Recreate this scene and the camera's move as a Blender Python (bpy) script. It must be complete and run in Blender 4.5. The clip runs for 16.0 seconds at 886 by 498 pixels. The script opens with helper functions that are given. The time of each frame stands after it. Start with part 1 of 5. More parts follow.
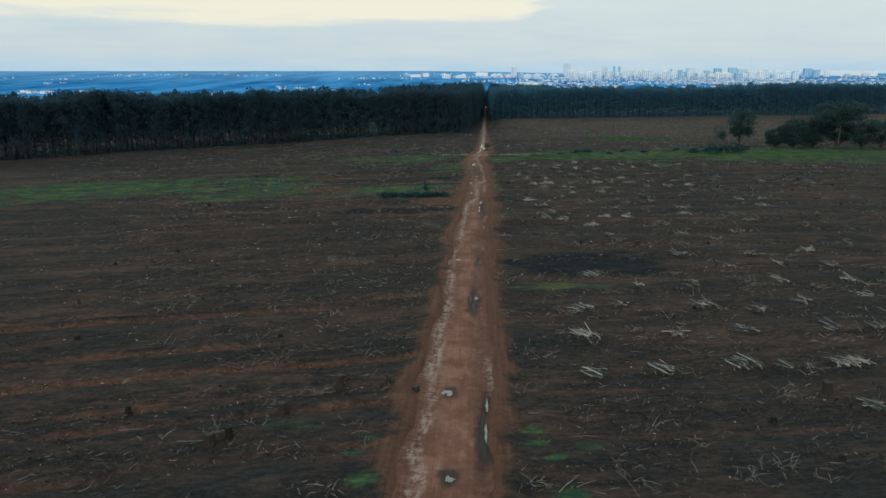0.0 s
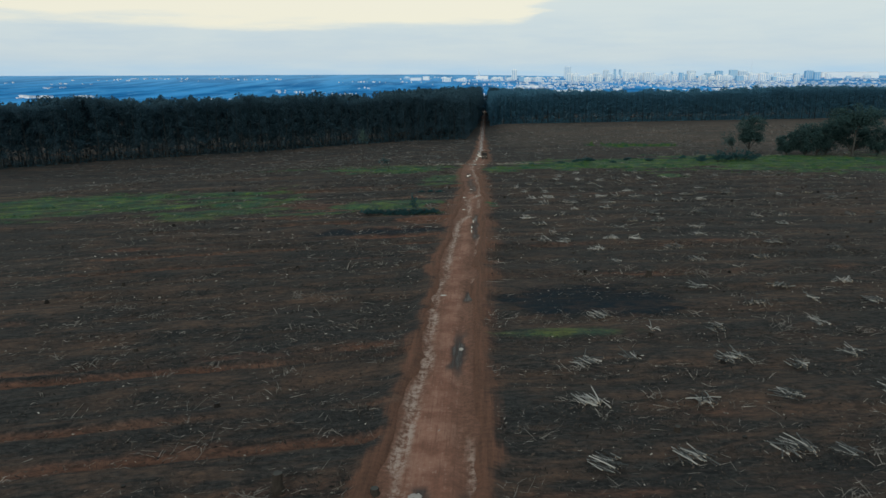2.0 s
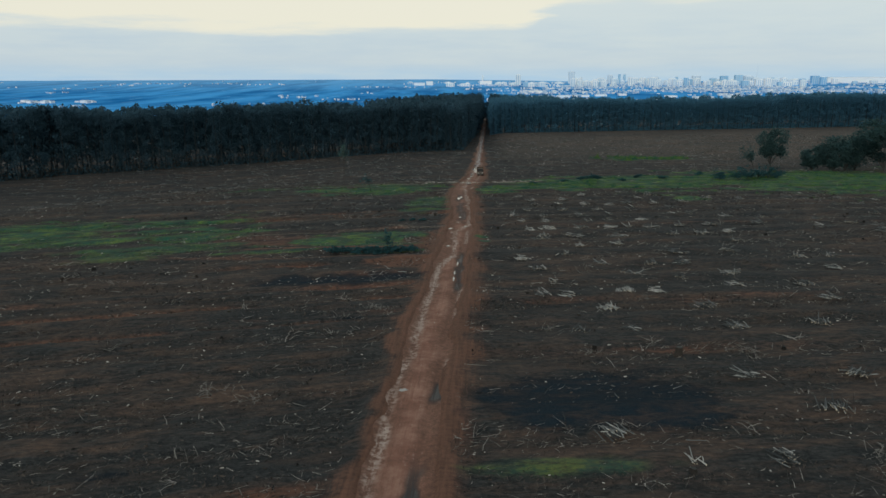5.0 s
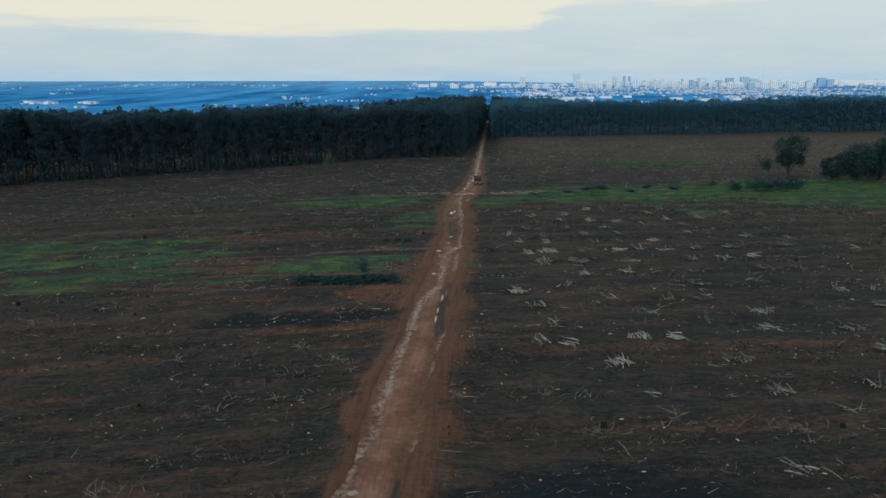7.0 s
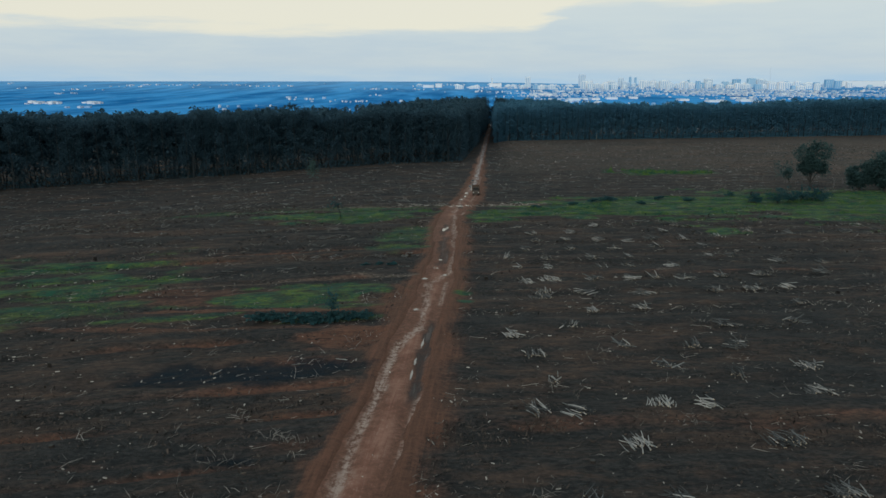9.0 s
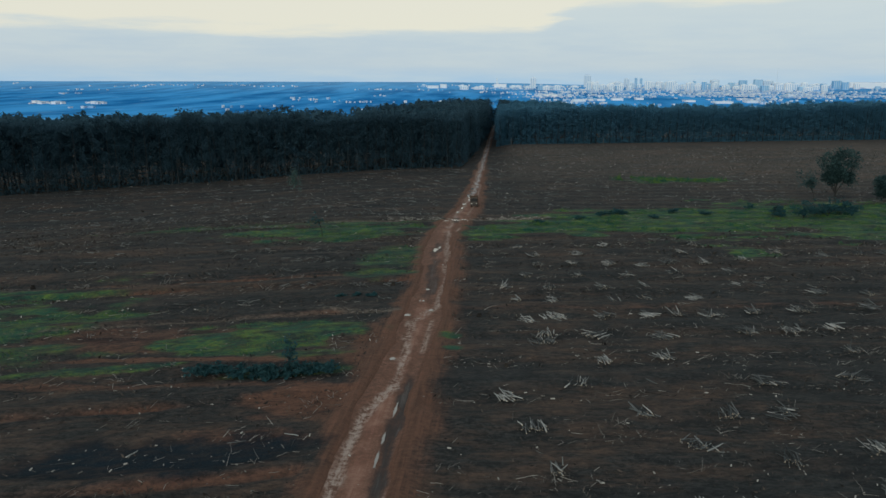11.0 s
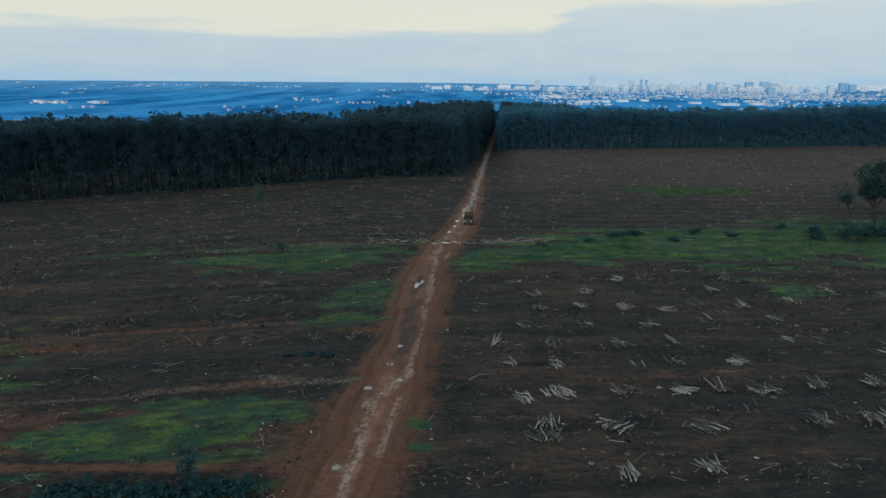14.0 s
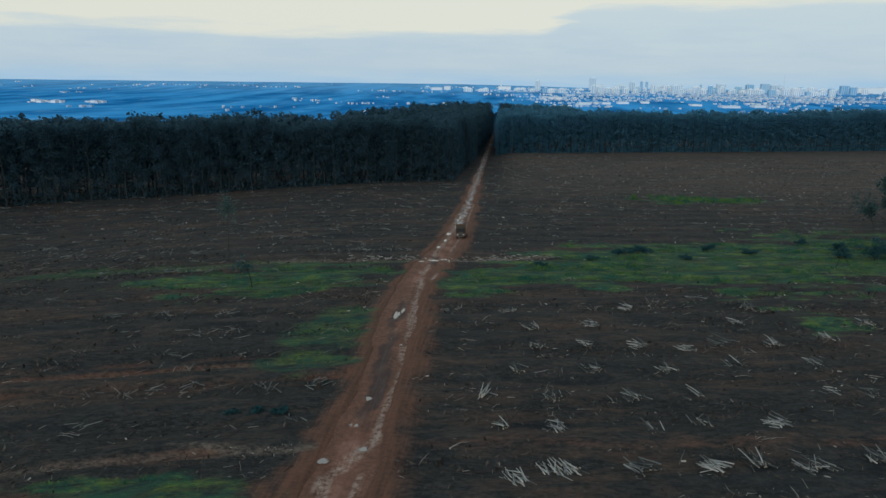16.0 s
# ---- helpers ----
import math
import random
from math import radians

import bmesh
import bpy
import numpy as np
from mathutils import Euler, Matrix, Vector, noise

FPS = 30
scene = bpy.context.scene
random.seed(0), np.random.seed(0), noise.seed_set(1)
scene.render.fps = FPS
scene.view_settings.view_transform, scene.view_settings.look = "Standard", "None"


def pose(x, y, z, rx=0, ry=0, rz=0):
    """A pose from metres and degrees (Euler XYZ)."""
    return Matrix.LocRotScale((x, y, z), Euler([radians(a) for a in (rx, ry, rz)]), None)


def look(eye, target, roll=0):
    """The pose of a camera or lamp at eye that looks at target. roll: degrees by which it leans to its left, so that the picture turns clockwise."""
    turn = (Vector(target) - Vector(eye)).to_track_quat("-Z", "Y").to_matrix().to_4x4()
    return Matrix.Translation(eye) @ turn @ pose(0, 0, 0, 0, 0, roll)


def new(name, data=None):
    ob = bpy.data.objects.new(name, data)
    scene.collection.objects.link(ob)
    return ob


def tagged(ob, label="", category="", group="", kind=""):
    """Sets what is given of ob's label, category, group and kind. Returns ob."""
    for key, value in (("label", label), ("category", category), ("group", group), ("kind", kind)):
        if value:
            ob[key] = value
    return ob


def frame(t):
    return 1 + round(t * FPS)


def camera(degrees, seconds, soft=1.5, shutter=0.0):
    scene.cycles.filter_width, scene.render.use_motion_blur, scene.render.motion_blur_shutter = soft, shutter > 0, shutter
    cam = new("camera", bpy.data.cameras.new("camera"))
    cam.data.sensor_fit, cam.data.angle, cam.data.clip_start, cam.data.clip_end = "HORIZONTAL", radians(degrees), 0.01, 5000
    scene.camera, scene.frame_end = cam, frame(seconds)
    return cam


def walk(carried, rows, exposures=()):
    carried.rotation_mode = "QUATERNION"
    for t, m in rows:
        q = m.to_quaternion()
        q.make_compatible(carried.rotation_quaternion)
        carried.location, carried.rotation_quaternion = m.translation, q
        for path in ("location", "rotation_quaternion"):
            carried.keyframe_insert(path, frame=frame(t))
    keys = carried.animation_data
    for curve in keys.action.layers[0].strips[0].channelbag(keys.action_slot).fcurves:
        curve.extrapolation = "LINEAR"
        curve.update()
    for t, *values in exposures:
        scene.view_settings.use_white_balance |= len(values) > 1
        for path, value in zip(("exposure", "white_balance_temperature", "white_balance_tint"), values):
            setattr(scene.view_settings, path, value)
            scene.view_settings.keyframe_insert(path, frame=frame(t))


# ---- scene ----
cam = camera(64.0, 16.0, soft=1.5)

PATH = [
    (0, (-2.206, -10.546, 23.892), (-3.189, 8.848, 19.103), 0.02),
    (0.5, (-1.854, -7.687, 23.875), (-2.840, 11.710, 19.101), -0.05),
    (1, (-1.502, -4.514, 23.970), (-2.495, 14.887, 19.217), -0.11),
    (1.5, (-1.141, -1.118, 24.135), (-2.144, 18.289, 19.406), -0.15),
    (2, (-0.765, 2.430, 24.335), (-1.780, 21.843, 19.632), -0.17),
    (2.5, (-0.371, 6.077, 24.547), (-1.399, 25.495, 19.869), -0.19),
    (3, (0.042, 9.781, 24.752), (-1.003, 29.204, 20.099), -0.19),
    (3.5, (0.472, 13.514, 24.942), (-0.590, 32.942, 20.312), -0.19),
    (4, (0.917, 17.258, 25.111), (-0.165, 36.690, 20.501), -0.18),
    (4.5, (1.373, 21.001, 25.257), (0.269, 40.436, 20.664), -0.16),
    (5, (1.835, 24.738, 25.383), (0.707, 44.174, 20.805), -0.14),
    (5.5, (2.298, 28.465, 25.491), (1.144, 47.903, 20.925), -0.11),
    (6, (2.758, 32.184, 25.586), (1.575, 51.623, 21.031), -0.09),
    (6.5, (3.209, 35.897, 25.673), (1.996, 55.335, 21.126), -0.06),
    (7, (3.646, 39.605, 25.757), (2.402, 59.043, 21.217), -0.03),
    (7.5, (4.067, 43.310, 25.842), (2.790, 62.747, 21.308), 0.00),
    (8, (4.467, 47.012, 25.931), (3.156, 66.448, 21.401), 0.03),
    (8.5, (4.844, 50.709, 26.026), (3.499, 70.144, 21.500), 0.06),
    (9, (5.197, 54.398, 26.128), (3.817, 73.831, 21.605), 0.09),
    (9.5, (5.525, 58.073, 26.235), (4.111, 77.505, 21.715), 0.12),
    (10, (5.828, 61.728, 26.344), (4.381, 81.157, 21.828), 0.14),
    (10.5, (6.108, 65.352, 26.453), (4.628, 84.780, 21.940), 0.17),
    (11, (6.366, 68.937, 26.556), (4.857, 88.363, 22.046), 0.20),
    (11.5, (6.606, 72.473, 26.649), (5.070, 91.898, 22.142), 0.23),
    (12, (6.830, 75.952, 26.727), (5.270, 95.375, 22.222), 0.26),
    (12.5, (7.041, 79.366, 26.785), (5.462, 98.789, 22.283), 0.29),
    (13, (7.245, 82.713, 26.820), (5.650, 102.135, 22.322), 0.33),
    (13.5, (7.444, 85.994, 26.833), (5.838, 105.416, 22.338), 0.37),
    (14, (7.641, 89.219, 26.826), (6.029, 108.641, 22.334), 0.42),
    (14.5, (7.838, 92.405, 26.807), (6.225, 111.829, 22.319), 0.47),
    (15, (8.038, 95.582, 26.787), (6.426, 115.006, 22.305), 0.54),
    (15.5, (8.239, 98.790, 26.789), (6.632, 118.217, 22.313), 0.61),
    (16, (8.438, 102.090, 26.838), (6.840, 121.519, 22.374), 0.69),
]
walk(cam, [(t, look(eye, target, roll)) for t, eye, target, roll in PATH], [(0.0, 0.14, 6850, 4.0), (4.0, 0.08, 6820, 4.5), (8.0, 0.02, 6720, 4.5), (12.0, -0.03, 6600, 4.0), (16.0, -0.06, 6330, 3.5)])

# ---- sky and sun ----
SUN_EL, SUN_AZ = 25.0, 200.0
world = bpy.data.worlds.new("sky")
scene.world = world
world.use_nodes = True


class Nodes:
    """Short hand for node trees."""

    def __init__(self, tree):
        self.t = tree

    def add(self, kind, **values):
        n = self.t.nodes.new("ShaderNode" + kind)
        for k, v in values.items():
            n.inputs[k.replace("_", " ")].default_value = v
        return n

    def link(self, a, b):
        self.t.links.new(a, b)
        return b

    def put(self, socket, value):
        if isinstance(value, bpy.types.NodeSocket):
            self.t.links.new(value, socket)
        else:
            socket.default_value = value

    def math(self, op, a, b=0.0, c=0.0):
        n = self.t.nodes.new("ShaderNodeMath")
        n.operation = op
        for s, v in zip(n.inputs, (a, b, c)):
            self.put(s, v)
        return n.outputs[0]

    def ramp(self, v, lo, hi, out_lo=0.0, out_hi=1.0):
        n = self.t.nodes.new("ShaderNodeMapRange")
        n.interpolation_type = "SMOOTHSTEP"
        for s, x in zip(n.inputs, (v, lo, hi, out_lo, out_hi)):
            self.put(s, x)
        return n.outputs[0]

    def mix(self, fac, a, b):
        n = self.t.nodes.new("ShaderNodeMix")
        n.data_type = "RGBA"
        self.put(n.inputs[0], fac)
        for s, v in ((n.inputs[6], a), (n.inputs[7], b)):
            self.put(s, (*v, 1.0) if isinstance(v, tuple) and len(v) == 3 else v)
        return n.outputs[2]

    def noise(self, vec, scale, detail=5.0, rough=0.6, stretch=(1, 1, 1)):
        m = self.t.nodes.new("ShaderNodeMapping")
        m.inputs["Scale"].default_value = stretch
        self.put(m.inputs[0], vec)
        n = self.t.nodes.new("ShaderNodeTexNoise")
        n.inputs["Scale"].default_value, n.inputs["Detail"].default_value, n.inputs["Roughness"].default_value = scale, detail, rough
        self.put(n.inputs["Vector"], m.outputs[0])
        return n.outputs["Fac"]


def build_sky():
    n = Nodes(world.node_tree)
    out, clear = world.node_tree.nodes["World Output"], world.node_tree.nodes["Background"]
    sky = n.add("TexSky")
    sky.sky_type, sky.sun_disc = "NISHITA", False
    sky.sun_elevation, sky.sun_rotation = radians(SUN_EL), radians(SUN_AZ)
    n.link(sky.outputs[0], clear.inputs[0])
    clear.inputs[1].default_value = 0.1
    way = n.add("TexCoord").outputs["Generated"]
    sep = n.add("SeparateXYZ")
    n.link(way, sep.inputs[0])
    x, z = sep.outputs[0], sep.outputs[2]
    big = n.noise(way, 2.3, 6, 0.55, (1.6, 1.6, 15))
    fine = n.noise(way, 7.0, 6, 0.6, (1, 1, 9))
    # overcast: blue haze at the horizon, grey-blue above it, cream sheets higher up
    haze = n.mix(n.ramp(z, 0.0, 0.03), SKY_HORIZON, SKY_LOW)
    grey = n.mix(n.ramp(fine, 0.3, 0.75), haze, n.mix(0.5, haze, SKY_PALE))
    grey = n.mix(n.ramp(n.math("ADD", z, n.math("MULTIPLY", fine, 0.05)), 0.06, 0.13), grey, SKY_PALE)
    edge = n.math("ADD", z, n.math("MULTIPLY", n.math("SUBTRACT", big, 0.5), 0.05))
    wisp = n.noise(way, 5.0, 7, 0.62, (1.0, 1.0, 7))
    edge = n.math("ADD", edge, n.math("MULTIPLY", n.math("SUBTRACT", wisp, 0.5), 0.022))
    edge = n.math("SUBTRACT", edge, n.ramp(n.math("ADD", x, n.math("MULTIPLY", n.math("SUBTRACT", wisp, 0.5), 0.25)), 0.03, 0.14, 0.0, 0.030))
    puff = n.ramp(n.noise(way, 9.0, 6, 0.6, (1, 1, 5)), 0.44, 0.72, 0.0, 0.5)
    grey = n.mix(n.math("MULTIPLY", puff, n.ramp(z, 0.015, 0.05)), grey, SKY_PALE)
    cloud = n.mix(n.ramp(edge, 0.062, 0.076), grey, SKY_CREAM)
    high = n.mix(n.ramp(z, 0.15, 0.8), cloud, n.mix(n.ramp(big, 0.35, 0.65), SKY_ZENITH, SKY_ZENITH_DIM))
    over = n.add("Background")
    n.link(high, over.inputs[0])
    over.inputs[1].default_value = SKY_STRENGTH
    both = n.add("MixShader")
    both.inputs[0].default_value = 0.94
    n.link(clear.outputs[0], both.inputs[1])
    n.link(over.outputs[0], both.inputs[2])
    n.link(both.outputs[0], out.inputs[0])


SKY_HORIZON, SKY_LOW, SKY_PALE = (0.36, 0.56, 0.80), (0.50, 0.60, 0.72), (0.60, 0.67, 0.73)
SKY_CREAM, SKY_ZENITH, SKY_ZENITH_DIM, SKY_STRENGTH = (0.81, 0.78, 0.70), (0.36, 0.42, 0.48), (0.28, 0.34, 0.41), 1.0
build_sky()

sun = new("sun", bpy.data.lights.new("sun", "SUN"))
sun.data.energy, sun.data.angle, sun.data.color = 1.2, radians(28), (1.0, 0.96, 0.91)
sun.rotation_euler = (radians(90 - SUN_EL), 0, radians(180 - SUN_AZ))


# ---- materials ----
def material(name, rough=0.9, metal=0.0):
    m = bpy.data.materials.new(name)
    m.use_nodes = True
    n = Nodes(m.node_tree)
    b = m.node_tree.nodes["Principled BSDF"]
    b.inputs["Roughness"].default_value, b.inputs["Metallic"].default_value = rough, metal
    b.inputs["Specular IOR Level"].default_value = 0.25
    return m, n, b


def speckled(name, dark, light, scale=6.0, rough=0.9, metal=0.0, by="Island", bump=0.0, spread=0.6, lo=0.15, hi=0.85):
    """Two tones, varied from piece to piece and by grain."""
    m, n, b = material(name, rough, metal)
    pos = n.add("TexCoord").outputs["Object"]
    grain = n.noise(pos, scale, 6, 0.65)
    if by == "Island":
        rnd = n.add("NewGeometry").outputs["Random Per Island"]
    else:
        rnd = n.add("ObjectInfo").outputs["Random"]
    f = n.math("ADD", n.math("MULTIPLY", grain, 1 - spread), n.math("MULTIPLY", rnd, spread))
    n.put(b.inputs["Base Color"], n.mix(n.ramp(f, lo, hi), dark, light))
    if bump:
        k = n.add("Bump", Strength=bump, Distance=0.05)
        n.link(grain, k.inputs["Height"])
        n.link(k.outputs[0], b.inputs["Normal"])
    return m


def leafy(name, dark, light, scale=0.5, spread=0.6):
    """Leaves: half of the light is scattered on through them."""
    m = speckled(name, dark, light, scale, 0.8, spread=spread)
    n, b = Nodes(m.node_tree), m.node_tree.nodes["Principled BSDF"]
    thin, both = n.add("BsdfTranslucent"), n.add("MixShader")
    n.link(b.inputs["Base Color"].links[0].from_socket, thin.inputs["Color"])
    both.inputs[0].default_value = 0.5
    n.link(b.outputs[0], both.inputs[1])
    n.link(thin.outputs[0], both.inputs[2])
    n.link(both.outputs[0], m.node_tree.nodes["Material Output"].inputs[0])
    return m


def ground_material():
    m, n, b = material("clearing_soil", 0.95)
    pos = n.add("TexCoord").outputs["Object"]

    def att(name):
        a = n.add("Attribute")
        a.attribute_name = name
        return a.outputs["Fac"]

    sep = n.add("SeparateXYZ")
    n.link(pos, sep.inputs[0])
    lane = n.add("CombineXYZ")
    n.link(sep.outputs[0], lane.inputs[0])
    n.link(att("row"), lane.inputs[1])
    along = lane.outputs[0]
    rows = n.noise(along, 0.6, 9, 0.74, (0.3, 1.0, 1.0))
    streaks = n.noise(along, 1.9, 7, 0.75, (0.38, 1.0, 1.0))
    wheel = n.noise(pos, 1.3, 6, 0.7, (2.2, 0.12, 1))
    scratch = n.noise(along, 7.0, 4, 0.75, (0.4, 1.0, 1.0))
    clods = n.noise(pos, 2.6, 8, 0.75, (0.7, 1.2, 1))
    fine = n.noise(pos, 10.0, 5, 0.75)
    broad = n.noise(along, 0.07, 4, 0.6, (0.5, 1.6, 1))
    litter = n.mix(n.ramp(n.math("ADD", n.math("MULTIPLY", clods, 0.5), n.math("MULTIPLY", streaks, 0.5)), 0.42, 0.61), SOIL_DARK, SOIL_GREY)
    tone = n.math("ADD", n.math("MULTIPLY", rows, 0.62), n.math("MULTIPLY", broad, 0.38))
    litter = n.mix(n.math("MULTIPLY", n.ramp(tone, 0.45, 0.61), n.ramp(streaks, 0.3, 0.6, 0.45, 1.0)), litter, n.mix(n.ramp(clods, 0.3, 0.7), SOIL_UMBER, SOIL_BROWN))
    litter = n.mix(n.ramp(scratch, 0.60, 0.72, 0.0, 0.6), litter, SOIL_PALE)
    litter = n.mix(n.ramp(fine, 0.36, 0.27, 0.0, 0.8), litter, (0.010, 0.011, 0.012))
    mottle = n.noise(along, 0.42, 7, 0.72, (0.55, 1.0, 1.0))
    # blue-grey debris tone that also carries distance haze painted into the soil
    slash_haze = n.mix(n.ramp(n.math("ADD", n.math("MULTIPLY", mottle, 0.6), n.math("MULTIPLY", clods, 0.4)), 0.42, 0.62), SLASH_HAZE_DARK, SLASH_HAZE_GREY)
    litter = n.mix(n.math("MULTIPLY", att("slash_haze"), n.ramp(mottle, 0.36, 0.60, 1.0, 0.45)), litter, slash_haze)
    near_road = att("shoulder")
    blend = n.math("ADD", n.math("MULTIPLY", streaks, n.math("SUBTRACT", 1.0, near_road)), n.math("MULTIPLY", wheel, near_road))
    red = n.mix(n.ramp(n.math("ADD", n.math("MULTIPLY", clods, 0.5), n.math("MULTIPLY", blend, 0.5)), 0.34, 0.66), SOIL_RED_DARK, SOIL_RED)
    col = n.mix(n.ramp(n.math("ADD", att("bare"), n.math("MULTIPLY", n.math("SUBTRACT", n.math("ADD", clods, blend), 1.0), 0.75)), 0.12, 1.05), litter, red)
    sand_sheen = n.mix(n.ramp(fine, 0.35, 0.65), SOIL_TAN, SOIL_PALE)
    col = n.mix(n.math("MULTIPLY", att("dry"), n.ramp(clods, 0.4, 0.62, 0.15, 0.9)), col, sand_sheen)
    grass = n.mix(n.ramp(n.math("ADD", n.math("MULTIPLY", clods, 0.35), n.math("MULTIPLY", mottle, 0.65)), 0.45, 0.60), GRASS_DARK, GRASS_LIGHT)
    col = n.mix(n.math("MULTIPLY", n.math("MINIMUM", n.math("MULTIPLY", att("grass"), 1.6), 1.0), n.math("MULTIPLY", n.ramp(streaks, 0.30, 0.54, 0.15, 0.95), n.ramp(rows, 0.40, 0.55, 0.25, 1.0))), col, grass)
    char = n.mix(n.ramp(fine, 0.4, 0.8), (0.010, 0.019, 0.028), (0.036, 0.052, 0.064))
    col = n.mix(n.math("MULTIPLY", att("burnt"), n.ramp(n.math("ADD", n.math("MULTIPLY", rows, 0.5), n.math("MULTIPLY", streaks, 0.5)), 0.40, 0.58, 1.0, 0.6)), col, char)
    n.put(b.inputs["Base Color"], col)
    n.put(b.inputs["Specular IOR Level"], n.ramp(att("burnt"), 0.0, 0.6, 0.22, 0.03))
    k = n.add("Bump", Strength=0.9, Distance=0.12)
    n.link(n.math("ADD", clods, n.math("MULTIPLY", fine, 0.5)), k.inputs["Height"])
    n.link(k.outputs[0], b.inputs["Normal"])
    return m


def road_material():
    m, n, b = material("red_dirt_road", 0.9)
    pos = n.add("TexCoord").outputs["Object"]

    def att(name):
        a = n.add("Attribute")
        a.attribute_name = name
        return a.outputs["Fac"]

    streak = n.noise(pos, 1.4, 6, 0.65, (2.0, 0.10, 1))
    tread = n.noise(pos, 3.2, 5, 0.7, (2.2, 0.07, 1))
    patch = n.noise(pos, 0.28, 5, 0.6)
    clods = n.noise(pos, 1.9, 8, 0.7)
    fine = n.noise(pos, 8.0, 6, 0.7)
    col = n.mix(n.ramp(n.math("ADD", n.math("MULTIPLY", clods, 0.6), n.math("MULTIPLY", streak, 0.4)), 0.30, 0.70), n.mix(n.ramp(patch, 0.35, 0.65), ROAD_DARK, ROAD_RED), n.mix(n.ramp(patch, 0.42, 0.62), ROAD_RED, ROAD_LIGHT))
    col = n.mix(n.ramp(fine, 0.55, 0.75, 0.0, 0.4), col, ROAD_LIGHT)
    col = n.mix(n.ramp(tread, 0.47, 0.34, 0.0, 0.55), col, ROAD_DARK)
    col = n.mix(n.ramp(n.math("MULTIPLY", n.math("ADD", tread, clods), 0.5), 0.55, 0.66, 0.0, 0.6), col, ROAD_CRUST)
    verge = n.mix(n.ramp(clods, 0.3, 0.7), SOIL_RED_DARK, SOIL_RED)
    col = n.mix(n.math("MULTIPLY", att("verge"), n.ramp(fine, 0.3, 0.6, 0.4, 1.0)), col, verge)
    crust = n.math("MULTIPLY", att("crust"), n.ramp(n.math("ADD", n.math("MULTIPLY", clods, 0.7), n.math("ADD", n.math("MULTIPLY", fine, 0.35), n.math("MULTIPLY", streak, 0.3))), 0.60, 0.76))
    col = n.mix(crust, col, ROAD_CRUST)
    wet = n.math("MULTIPLY", att("wet"), n.ramp(streak, 0.25, 0.5, 0.55, 1.0))
    col = n.mix(wet, col, ROAD_MUD)
    # pale strip: sand tone with the sky's reflection in wet ruts painted in
    col = n.mix(n.math("MULTIPLY", att("sand_sheen"), n.ramp(n.math("ADD", n.math("MULTIPLY", clods, 0.5), n.math("MULTIPLY", patch, 0.5)), 0.46, 0.58)), col, ROAD_SAND_SHEEN)
    n.put(b.inputs["Base Color"], col)
    n.put(b.inputs["Roughness"], n.ramp(n.math("MULTIPLY", wet, streak), 0.3, 0.6, 0.92, 0.45))
    k = n.add("Bump", Strength=0.45, Distance=0.06)
    n.link(n.math("ADD", n.math("ADD", clods, streak), n.math("MULTIPLY", fine, 0.4)), k.inputs["Height"])
    n.link(k.outputs[0], b.inputs["Normal"])
    return m


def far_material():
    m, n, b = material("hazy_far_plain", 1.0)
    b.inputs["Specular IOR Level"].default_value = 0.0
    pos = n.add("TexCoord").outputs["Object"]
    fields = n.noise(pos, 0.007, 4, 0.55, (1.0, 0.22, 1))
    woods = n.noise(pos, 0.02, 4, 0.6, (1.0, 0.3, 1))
    # haze is put into the base colour: blue land, paler towards the horizon
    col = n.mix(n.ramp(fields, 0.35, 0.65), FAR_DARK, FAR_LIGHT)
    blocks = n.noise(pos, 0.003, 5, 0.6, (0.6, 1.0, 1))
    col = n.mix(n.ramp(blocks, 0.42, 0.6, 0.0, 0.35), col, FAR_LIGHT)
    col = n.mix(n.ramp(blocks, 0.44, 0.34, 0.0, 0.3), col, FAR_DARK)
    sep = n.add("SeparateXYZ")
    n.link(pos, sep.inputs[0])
    col = n.mix(n.ramp(sep.outputs[1], 3200, 4900, 0.0, 0.45), col, FAR_HAZE_PALE)
    col = n.mix(n.ramp(woods, 0.56, 0.72, 0.0, 0.4), col, FAR_HAZE_PALE)
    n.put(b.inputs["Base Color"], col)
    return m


SOIL_DARK, SOIL_GREY, SOIL_BROWN, SOIL_PALE, SOIL_UMBER = (0.009, 0.012, 0.014), (0.043, 0.045, 0.045), (0.116, 0.073, 0.053), (0.17, 0.155, 0.14), (0.058, 0.043, 0.035)
SLASH_HAZE_DARK, SLASH_HAZE_GREY = (0.010, 0.014, 0.017), (0.038, 0.046, 0.049)
SOIL_RED_DARK, SOIL_RED, SOIL_TAN = (0.070, 0.040, 0.029), (0.158, 0.080, 0.056), (0.21, 0.165, 0.125)
GRASS_DARK, GRASS_LIGHT = (0.014, 0.078, 0.052), (0.100, 0.165, 0.034)
ROAD_DARK, ROAD_RED, ROAD_LIGHT = (0.112, 0.057, 0.042), (0.212, 0.103, 0.074), (0.290, 0.172, 0.132)
ROAD_CRUST, ROAD_MUD, ROAD_SAND_SHEEN = (0.34, 0.275, 0.24), (0.026, 0.027, 0.029), (0.37, 0.40, 0.42)
FAR_DARK, FAR_LIGHT, FAR_HAZE_PALE = (0.012, 0.150, 0.42), (0.066, 0.36, 0.78), (0.26, 0.56, 0.88)

